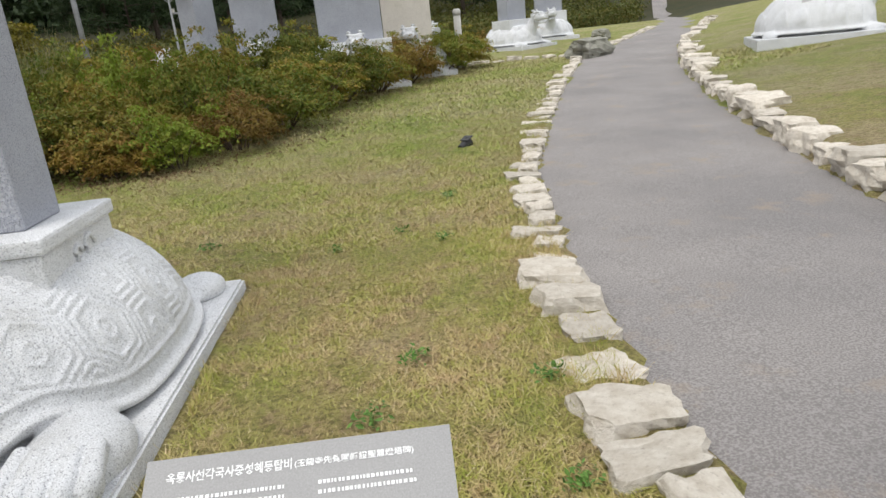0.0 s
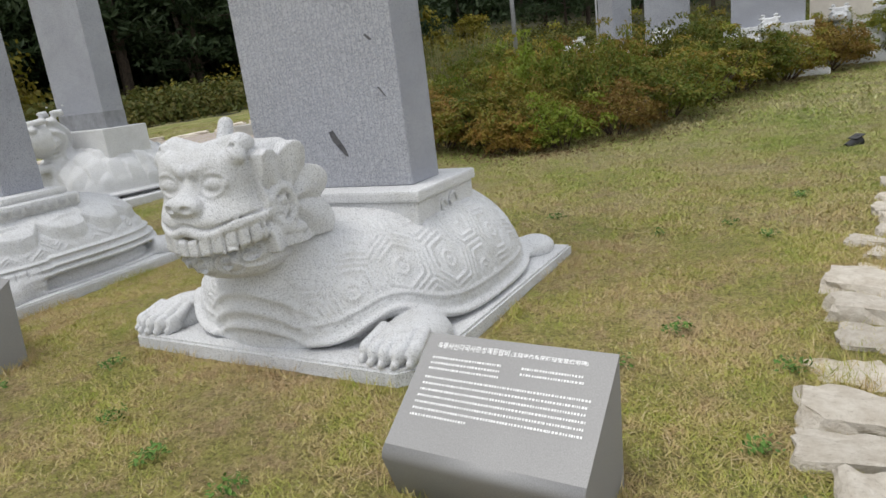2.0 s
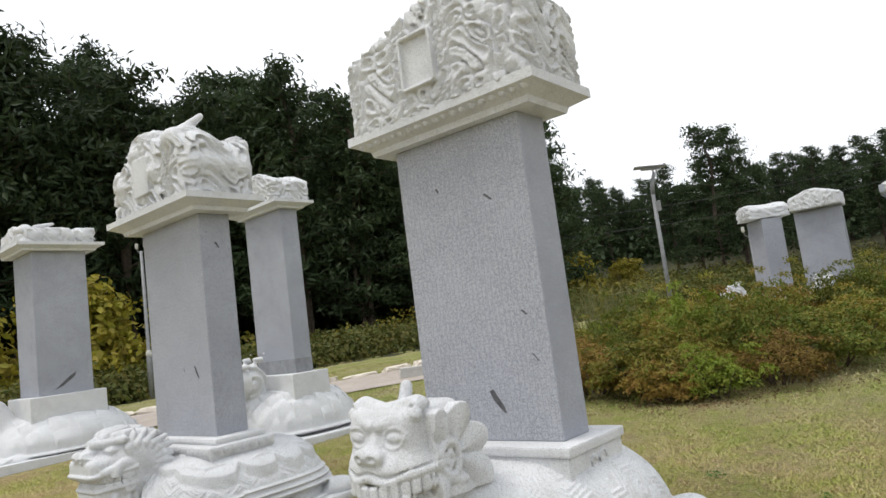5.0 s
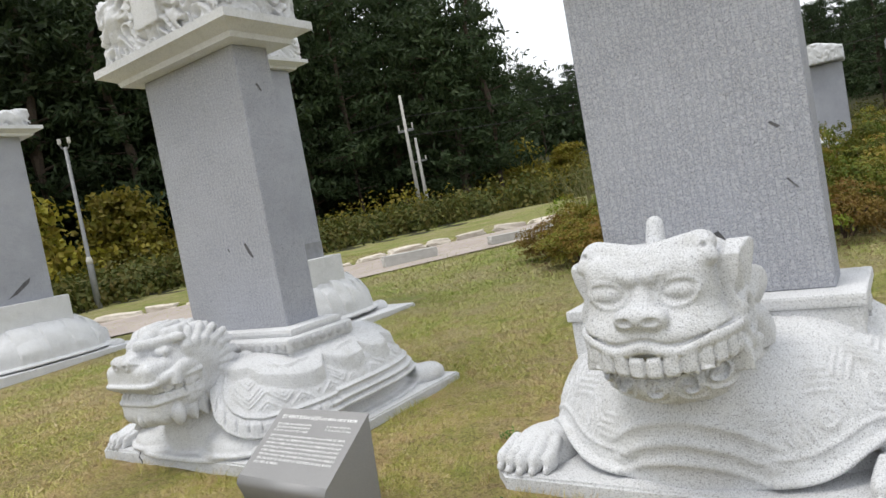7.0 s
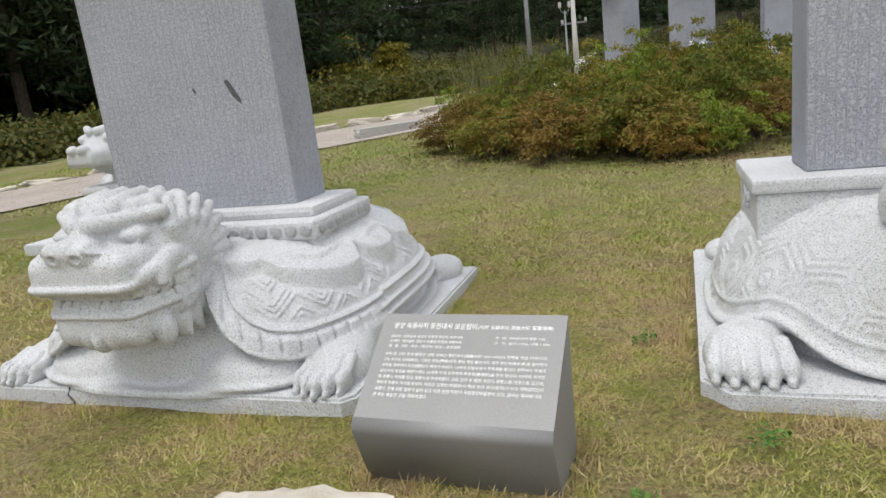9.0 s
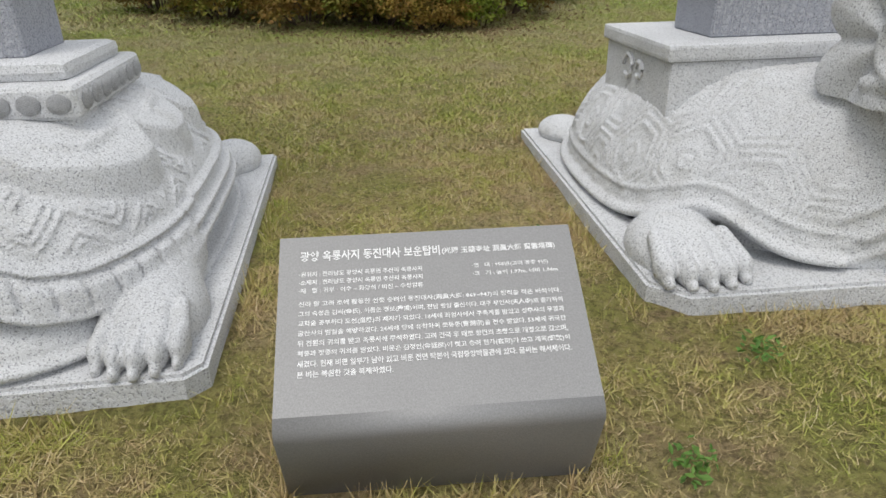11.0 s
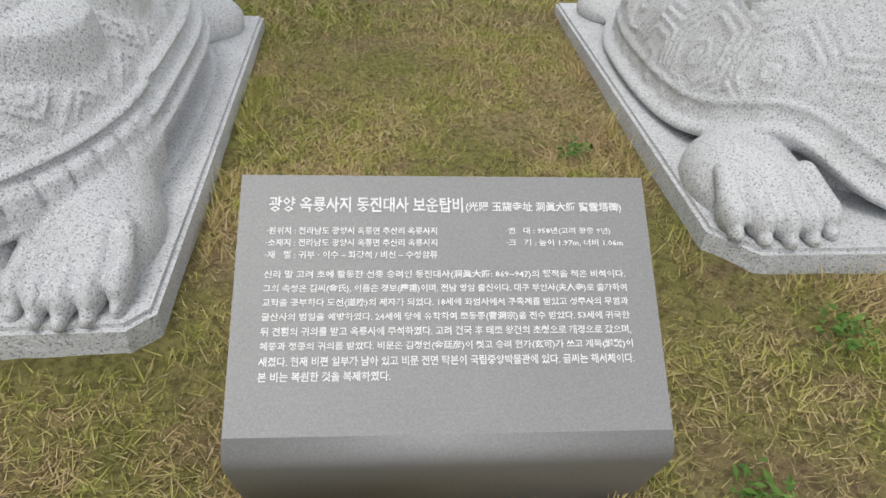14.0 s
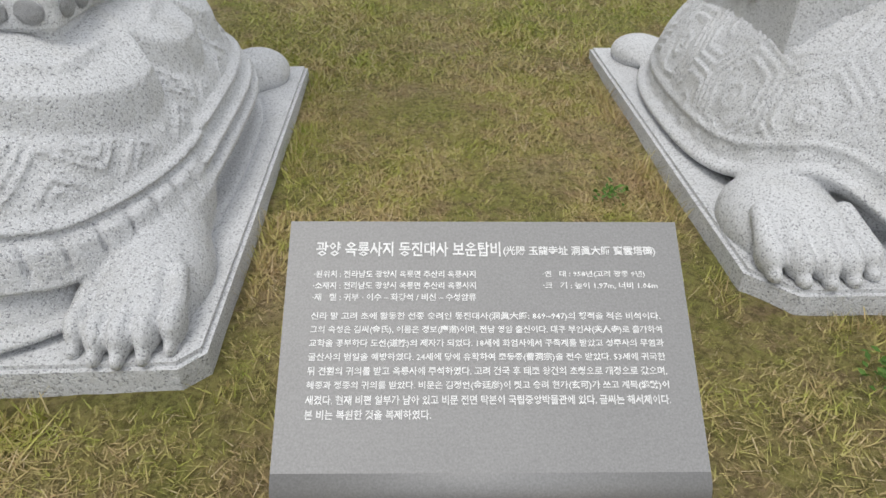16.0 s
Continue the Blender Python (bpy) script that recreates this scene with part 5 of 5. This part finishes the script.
def sprays(count, leaves, seed, rng, size, open_crown):
    """A mound of flat leafy sprays at the ends of its twigs, thin below, with gaps between them."""
    P, D = [], []
    for i in range(count):
        d = Vector(rng.normal(0, 1, 3))
        d.z = abs(d.z) * 0.9 - 0.1
        d.normalize()
        r = 0.92 + 0.55 * noise.noise(d * 1.8 + Vector((seed, 0, 0))) + 0.3 * noise.noise(d * 4.1 + Vector((0, seed, 0)))
        depth = rng.uniform(open_crown, 1.0) ** 0.5
        low = min(1.0, 0.62 + 0.9 * max(0.0, d.z))
        c = np.array([d.x * r * depth * low, d.y * r * depth * low, 0.2 + max(0.0, d.z) * r * depth * 0.72])
        k = int(leaves * rng.uniform(0.6, 1.3))
        a, q = rng.uniform(0, math.tau, k), np.sqrt(rng.uniform(0, 1, k)) * rng.uniform(0.1, 0.2)
        lean = np.array([d.x, d.y, 0]) * 0.45
        off = np.stack([np.cos(a) * q, np.sin(a) * q, rng.normal(0, 0.022, k) - 1.2 * q * q], 1)
        off[:, 2] -= off @ lean * 0.7
        P.append(c + off)
        D.append(np.array([0, 0, 1.0]) + lean * 0.6 + off * 1.5)
    return leaf_quads(np.concatenate(P), np.concatenate(D), size, 0.5, rng)


rng = np.random.default_rng(4)
bush_meshes = {}
for key, material, count, leaves, size, inner in (("olive", AZALEA, 150, 62, 0.06, 0.35), ("dark", DARK_AZALEA, 150, 62, 0.06, 0.35), ("rusty", RUSTY, 150, 56, 0.056, 0.3), ("green", GREEN, 85, 60, 0.07, 0.15)):
    V, F = sprays(count, leaves, len(bush_meshes) * 7.3, rng, size, inner)
    bush_meshes[key] = mesh_of("leaves", V, F, material)
twigs = [twig_mesh(s) for s in (1, 2, 3)]
BUSH_LABEL = {"olive": "olive-green azalea bush turning brown", "dark": "dense dark green azalea bush", "rusty": "rust-red azalea bush", "green": "loose bright green shrub with bare stems"}


def bush(x, y, r, h, kind, turn):
    top = thing("azalea_bush", pose(x, y, gz(x, y), 0, 0, turn), BUSH_LABEL[kind] + " at the lawn's edge", "bush", "azalea hedge")
    top.scale = (r, r, h)
    hung("leaves", bush_meshes[kind], top)
    hung("stem", twigs[int(turn) % 3], top)


front = ((-4.1, 11.5, 0.8), (-3.4, 10.55, 0.85), (-2.55, 9.75, 0.95), (-1.7, 9.4, 0.95), (-1.35, 8.9, 0.6), (-0.75, 8.95, 0.62), (-0.1, 9.7, 0.8), (0.5, 10.8, 1.0), (1.1, 12.2, 1.05), (1.7, 13.2, 1.1), (2.6, 14.2, 1.0), (3.5, 15.2, 1.1), (4.5, 16.2, 1.1), (5.4, 17.2, 1.0))
kinds = ("rusty", "olive", "rusty", "olive", "rusty", "green", "rusty", "dark", "olive", "dark", "olive", "rusty", "dark", "olive")
for i, ((x, y, r), k) in enumerate(zip(front, kinds)):
    bush(x, y, r, r * (1.05 if k != "green" else 1.25), k, 37 * i % 360)
rnd = random.Random(11)
for row in range(1, 4):
    for i in range(0, 13):
        x, y, r = front[i]
        x = x - 0.3 * row if i > 3 else x + 0.25 * row
        r = rnd.uniform(0.55, 0.95)
        bush(x + rnd.uniform(-0.35, 0.35), y + 1.05 * row + rnd.uniform(-0.3, 0.3), r, r * rnd.uniform(1.05, 1.75), rnd.choice(("dark", "green", "olive", "dark", "olive", "rusty")), rnd.uniform(0, 360))
P = np.concatenate([np.stack([rng.normal(x, 0.55 * r, 420), rng.normal(y - 0.35 * r, 0.45 * r, 420), np.zeros(420)], 1) for x, y, r in front])
P[:, 2] = ground_z(P[:, 0], P[:, 1]) + 0.012
V, F = leaf_quads(P, np.array([[0, 0, 1.0]]) + 0 * P, 0.05, 0.45, rng)
tagged(new("fallen_leaves", mesh_of("fallen_leaves", V, F, LITTER)), "brown fallen leaves under the azalea hedge", "fallen leaves", kind="stuff")
for x, y, r in ((9.0, 23.2, 0.9), (10.2, 24.0, 0.8)):
    bush(x, y, r, r, "rusty", rnd.uniform(0, 360))


def blades(points, length, width, material, name, label, rng, lean=0.5):
    """Thin bent blades of grass, one triangle pair each."""
    k = len(points)
    a = rng.uniform(0, math.tau, k)
    side = np.stack([np.cos(a), np.sin(a), np.zeros(k)], 1)
    L = length * rng.uniform(0.45, 1.25, k)
    tip = np.stack([rng.normal(0, lean, k) * L, rng.normal(0, lean, k) * L, L], 1)
    W = side * (width * rng.uniform(0.6, 1.3, k))[:, None]
    V = np.stack([points - W, points + W, points + tip], 1).reshape(-1, 3)
    F = np.arange(3 * k).reshape(k, 3)
    return tagged(new(name, mesh_of(name, V, F, material)), label, "grass", kind="stuff")


BLOCKED = ((-1.35, 4.0, -13, 0.98, 1.0), (-4.58, 4.45, -12, 1.02, 0.98), (-3.30, 2.98, -14, 0.32, 0.16), (-0.14, 2.24, -14, 0.32, 0.16))


def lawn_points(k, x0, x1, y0, y1, rng):
    x, y = rng.uniform(x0, x1, k), rng.uniform(y0, y1, k)
    keep = (x < road_left(y) - 0.12) | (x > road_right(y) + 0.3)
    for cx, cy, yaw, hw, hl in BLOCKED:
        c, s = math.cos(radians(yaw)), math.sin(radians(yaw))
        u, v = (x - cx) * c + (y - cy) * s, -(x - cx) * s + (y - cy) * c
        keep &= (np.abs(u) > hw) | (np.abs(v) > hl)
    patchy = np.sin(x * 3.1 + 1.3 * np.sin(y * 2.2)) * np.sin(y * 2.7 + 1.1 * np.sin(x * 1.7)) + 0.5 * np.sin(x * 9.2 + y * 3) * np.sin(y * 8.1)
    keep &= rng.uniform(-1.6, 1.6, k) < patchy + 0.95
    x, y = x[keep], y[keep]
    return np.stack([x, y, ground_z(x, y) - 0.006], 1)


blades(lawn_points(560000, -5.6, 1.6, 1.7, 5.0, rng), 0.023, 0.002, BLADE, "grass", "short dry lawn grass, green and straw-coloured", rng, 1.25)
blades(lawn_points(100000, -10.5, -5.6, 2.0, 8.0, rng), 0.036, 0.004, BLADE, "grass", "short lawn grass beside the steles", rng, 1.2)
blades(lawn_points(260000, -5.6, 4.0, 5.0, 9.5, rng), 0.034, 0.0034, BLADE, "grass", "short lawn grass, green and straw-coloured", rng, 1.2)
blades(lawn_points(140000, -14, 9, 9.5, 19, rng), 0.05, 0.009, BLADE, "grass", "lawn grass before the paved path", rng, 1.1)


def edge_points(k, rng):
    """Taller grass along the plinths, signs and kerb."""
    out = []
    for cx, cy, yaw, hw, hl in BLOCKED:
        c, s = math.cos(radians(yaw)), math.sin(radians(yaw))
        k = int(3500 * hw) + 300
        t = rng.uniform(-1, 1, k)
        j = rng.integers(0, 4, k)
        e = 1 + rng.exponential(0.03, k) / hw
        u = np.where(j < 2, t * hw, np.where(j == 2, hw * e, -hw * e))
        v = np.where(j < 2, np.where(j == 0, hl * e, -hl * e), t * hl)
        x, y = cx + u * c - v * s, cy + u * s + v * c
        out.append(np.stack([x, y, ground_z(x, y) - 0.006], 1)[np.sin(t * 9 + j * 2 + cx) > -0.35])
    k = 4000
    y = rng.uniform(1.8, 9, 2 * k)
    x = road_left(y) - rng.exponential(0.14, 2 * k) - 0.05
    out.append(np.stack([x, y, ground_z(x, y) - 0.006], 1)[np.sin(y * 4.7) + np.sin(y * 1.9) > -0.3])
    return np.concatenate(out)


blades(edge_points(4500, rng), 0.06, 0.0024, BLADE, "grass", "longer tufts of grass along the plinths and kerb", rng, 0.55)


def weed_mesh(seed):
    r = np.random.default_rng(seed)
    a, d = r.uniform(0, math.tau, 60), r.uniform(0.005, 0.06, 60)
    P = np.stack([np.cos(a) * d, np.sin(a) * d, 0.015 + 0.035 * r.uniform(0, 1, 60)], 1)
    V, F = leaf_quads(P, np.array([[0, 0, 1.0]]) + 0 * P, 0.024, 0.45, r)
    return mesh_of("weed", V, F, WEED)


weeds = [weed_mesh(s) for s in (21, 22, 23)]
for i, (x, y) in enumerate(((-2.58, 3.88), (-2.81, 2.7), (0.8, 3.09), (0.15, 3.08), (-3.9, 2.1), (0.62, 2.5), (0.4, 3.45), (1.35, 5.9), (0.8, 5.2), (-1.9, 2.5), (-1.05, 2.1), (-2.3, 2.05), (-4.6, 2.75), (0.05, 2.75), (0.72, 2.2), (-0.4, 5.6), (0.35, 5.05), (1.0, 4.9), (-2.35, 3.0), (-1.5, 2.25))):
    ob = new("weed", weeds[i % 3])
    ob.matrix_basis = pose(x, y, gz(x, y), 0, 0, 61 * i) @ Matrix.Diagonal((1.0 + 0.1 * (i % 4), 1.0 + 0.1 * (i % 4), 1.1, 1))
    tagged(ob, "small dark green weed growing in the lawn", "weed", "lawn weeds")


# ---- woods ----
def pine_meshes(seed, h, wide, broad=False):
    """Trunk, limbs and needle clumps of one pine, in metres."""
    r = np.random.default_rng(seed)
    rnd = random.Random(seed)
    bend = [Vector((0, 0, -0.5)), Vector((rnd.uniform(-0.3, 0.3), rnd.uniform(-0.3, 0.3), h * 0.4)), Vector((rnd.uniform(-0.5, 0.5), rnd.uniform(-0.5, 0.5), h * 0.75)), Vector((rnd.uniform(-0.6, 0.6), rnd.uniform(-0.6, 0.6), h * 0.97))]
    bms, P, D = [tube(bend, [0.26, 0.2, 0.12, 0.04], 8, False)], [], []
    for i in range(30):
        t = 0.16 + 0.82 * (i / 29)
        z = h * min(t, 0.97)
        k = min(2, int(t * 3))
        base = bend[k].lerp(bend[k + 1], t * 3 - k if k < 2 else min(1, (t * h - bend[2].z) / (bend[3].z - bend[2].z)))
        base = Vector((base.x, base.y, z))
        a = i * 2.4 + rnd.uniform(-0.4, 0.4)
        reach = wide * (1.12 - t) ** 0.75 * rnd.uniform(0.65, 1.15) + 0.25
        end = base + Vector((math.cos(a) * reach, math.sin(a) * reach, reach * rnd.uniform(-0.02, 0.35)))
        bms.append(tube([base, base.lerp(end, 0.55) + Vector((0, 0, 0.1)), end], [0.055, 0.035, 0.012], 4, False))
        for j in range(6):
            c = base.lerp(end, 0.3 + 0.15 * j) + Vector((rnd.uniform(-0.35, 0.35), rnd.uniform(-0.35, 0.35), rnd.uniform(-0.1, 0.3)))
            m = 30
            q = r.normal(0, 1, (m, 3)) * np.array([0.42, 0.42, 0.22]) * (0.7 + 0.06 * j)
            P.append(q + np.array(c))
            D.append(q + np.array([0, 0, 0.35]))
    bm = merged(*bms)
    trunk = bpy.data.meshes.new("trunk")
    bm.to_mesh(trunk)
    bm.free()
    trunk.materials.append(BARK)
    P, D = np.concatenate(P), np.concatenate(D)
    V, F = leaf_quads(P, D, 0.42 if not broad else 0.34, 0.3 if not broad else 0.6, r)
    return trunk, mesh_of("crown", V, F, SCRUB if broad else PINE)


pines = [pine_meshes(s, h, w) for s, h, w in ((1, 12, 3.0), (2, 13.5, 3.4), (3, 10.5, 2.8), (4, 14, 3.2))]
yellow_tree = pine_meshes(9, 4.2, 2.0, True)
yellow_tree[1].materials.clear()
yellow_tree[1].materials.append(YELLOW)


def tree(pair, x, y, scale, turn, label, group, name="pine_tree"):
    top = thing(name, pose(x, y, gz(x, y) - 0.1, 0, 0, turn), label, "tree", group)
    top.scale = (scale, scale, scale)
    hung("trunk", pair[0], top)
    hung("crown", pair[1], top)


rnd = random.Random(5)
def bearing(deg, dist):
    """A place that far from the middle of the lawn; degrees to the left of straight ahead."""
    return -1 - dist * math.sin(radians(deg)), 3 + dist * math.cos(radians(deg))


deg = 102.0
while deg > 20.5:
    for row, dist in enumerate((38, 43, 49, 57)):
        x, y = bearing(deg + rnd.uniform(-1.6, 1.6), dist + rnd.uniform(-2, 2))
        tall = np.interp(deg, (20, 25, 32, 40, 55, 100), (1.0, 1.18, 1.22, 1.3, 1.4, 1.5))
        tree(pines[rnd.randrange(4)], x, y, tall * rnd.uniform(0.85, 1.12), rnd.uniform(0, 360), "tall dark green pine on the wooded slope", "pine wood")
    deg -= 2.9
for deg, dist, sc in ((7.0, 62, 0.82), (5.2, 60, 1.0), (3.5, 63, 0.95), (1.8, 66, 0.8), (9, 66, 0.6), (-2, 70, 0.75), (-6, 70, 0.8), (-11, 68, 0.85), (-16, 68, 0.85), (-21, 66, 0.9)):
    x, y = bearing(deg, dist)
    tree(pines[rnd.randrange(4)], x, y, sc, rnd.uniform(0, 360), "dark green pine standing before the hill", "pine wood")
deg = 24.0
while deg > -40:
    for dist in (80, 86, 93, 101, 110, 120):
        x, y = bearing(deg + rnd.uniform(-1.2, 1.2), dist + rnd.uniform(-3, 3))
        tree(pines[rnd.randrange(4)], x, y, rnd.uniform(0.6, 0.85), rnd.uniform(0, 360), "distant pine on the wooded hill", "hill wood")
    deg -= 2.2
for deg, dist, sc in ((61, 26, 1.0), (52, 30, 0.9), (70, 26, 1.0), (17, 46, 0.8), (13, 47, 0.7)):
    x, y = bearing(deg, dist)
    tree(yellow_tree, x, y, sc, rnd.uniform(0, 360), "low broadleaf tree with yellowing autumn leaves", "autumn trees", "maple_tree")

# undergrowth at the wood's edge
def scrub(count, lo, hi, near, spread, size, height, material, name, label):
    P, D = [], []
    for _ in range(count):
        dg = rng.uniform(lo, hi)
        x, y = bearing(dg, np.interp(dg, near[0], near[1]) + rng.uniform(0, 1) * spread)
        r, h = rng.uniform(0.7, 1.5), rng.uniform(0.6, 1.0) * height
        q = rng.normal(0, 1, (130, 3))
        q /= np.linalg.norm(q, axis=1, keepdims=True)
        q[:, 2] = np.abs(q[:, 2])
        P.append(q * np.array([r, r, h]) * rng.uniform(0.55, 1, (130, 1)) + np.array([x, y, gz(x, y)]))
        D.append(q)
    V, F = leaf_quads(np.concatenate(P), np.concatenate(D), size, 0.6, rng)
    tagged(new(name, mesh_of(name, V, F, material)), label, "undergrowth", kind="stuff")


scrub(900, 22, 106, ((22, 30, 50, 106), (27, 25, 22, 20)), 9, 0.2, 1.5, SCRUB, "undergrowth", "dense brownish green undergrowth along the wood's edge")
scrub(900, -35, 24, ((-35, -20, 5, 15, 24), (52, 46, 34, 30, 27)), 28, 0.24, 1.9, SCRUB, "undergrowth", "brown and green scrub below the hill")
scrub(60, 5, 100, ((5, 24, 50, 106), (36, 29, 25, 23)), 6, 0.22, 2.4, YELLOW, "undergrowth", "yellow autumn shrubs among the undergrowth")

# far woods on the hill, and thick growth under the pines
P, D = [], []
for _ in range(2200):
    dg = rng.uniform(-45, 108)
    lo = np.interp(dg, (-45, 15, 23, 108), (76, 74, 41, 37))
    dist = lo + rng.uniform(0, 1) ** 0.8 * 48
    x, y = bearing(dg, dist)
    q = rng.normal(0, 1, (46, 3))
    q /= np.linalg.norm(q, axis=1, keepdims=True)
    q[:, 2] = np.abs(q[:, 2])
    P.append(q * np.array([2.4, 2.4, rng.uniform(2.5, 5.0)]) * rng.uniform(0.6, 1, (46, 1)) + np.array([x, y, gz(x, y)]))
    D.append(q)
V, F = leaf_quads(np.concatenate(P), np.concatenate(D), 0.9, 0.5, rng)
tagged(new("far_woods", mesh_of("far_woods", V, F, PINE)), "dark pine woods covering the slope", "woods", kind="stuff")

# reeds by the street lamp
pts = np.stack([rng.normal(-3.3, 0.5, 700), rng.normal(14.2, 0.5, 700), np.zeros(700)], 1)
pts[:, 2] = ground_z(pts[:, 0], pts[:, 1])
blades(pts, 1.5, 0.012, REED, "reeds", "pale tall ornamental grass behind the azaleas", rng, 0.25)

# ---- kerb stones ----
kerb_meshes = [rock_mesh("kerb_stone", 100 + s, 1.0, 1.0, 1.0, 0.34, 5, KERB_STONE, 0.66) for s in range(8)]


def kerb_run(name, pts, step, wide, deep, high, label, seed, inward):
    """Rough stones laid end to end along a line; each a piece of its own."""
    rnd = random.Random(seed)
    top = thing(name, pose(0, 0, 0), label, "kerb", "", "structure")
    d, total = [0.0], 0.0
    for a, b in zip(pts, pts[1:]):
        total += math.dist(a, b)
        d.append(total)
    s, i = 0.0, 0
    while s < total:
        ln = step * rnd.uniform(0.75, 1.35) * (1 + s * 0.01)
        u = s + ln / 2
        x, y = np.interp(u, d, [p[0] for p in pts]), np.interp(u, d, [p[1] for p in pts])
        x2, y2 = np.interp(u + 0.1, d, [p[0] for p in pts]), np.interp(u + 0.1, d, [p[1] for p in pts])
        dirv = math.atan2(y2 - y, x2 - x) if (x2, y2) != (x, y) else 0.0
        w, h = wide * rnd.uniform(0.65, 1.35), high * rnd.uniform(0.75, 1.2)
        nx, ny = -math.sin(dirv) * inward, math.cos(dirv) * inward
        cx, cy = x + nx * w * 0.5, y + ny * w * 0.5
        ob = new("stone", kerb_meshes[i % 8])
        ob.parent = top
        ob.matrix_basis = Matrix.LocRotScale((cx, cy, min(gz(cx, cy), gz(x, y)) + h * 0.5 - deep), Euler((rnd.uniform(-0.08, 0.08), rnd.uniform(-0.08, 0.08), dirv + rnd.uniform(-0.22, 0.22))), (ln * rnd.uniform(0.72, 0.92), w, h))
        s += ln
        i += 1


left = [(float(road_left(y)), y) for y in np.concatenate([np.arange(1.6, 10, 0.4), np.arange(10, 27, 1.0)])]
right = [(float(road_right(y)), y) for y in np.concatenate([np.arange(2.6, 10, 0.4), np.arange(10, 27, 1.0)])]
kerb_run("kerb_1", left, 0.25, 0.24, 0.125, 0.165, "row of rough pale stones edging the footpath", 3, 1)
kerb_run("kerb_2", right, 0.4, 0.34, 0.08, 0.25, "taller rough stones holding the bank across the footpath", 4, -1)
kerb_run("kerb_3", [p for p in PATH_B], 0.8, 0.3, 0.1, 0.24, "stone kerb along the far side of the paved path", 6, 1)
kerb_run("kerb_4", [(5.6, 17.9), (7.0, 17.7), (8.3, 17.0)], 0.5, 0.2, 0.1, 0.18, "low stones dividing the lawn", 8, 1)
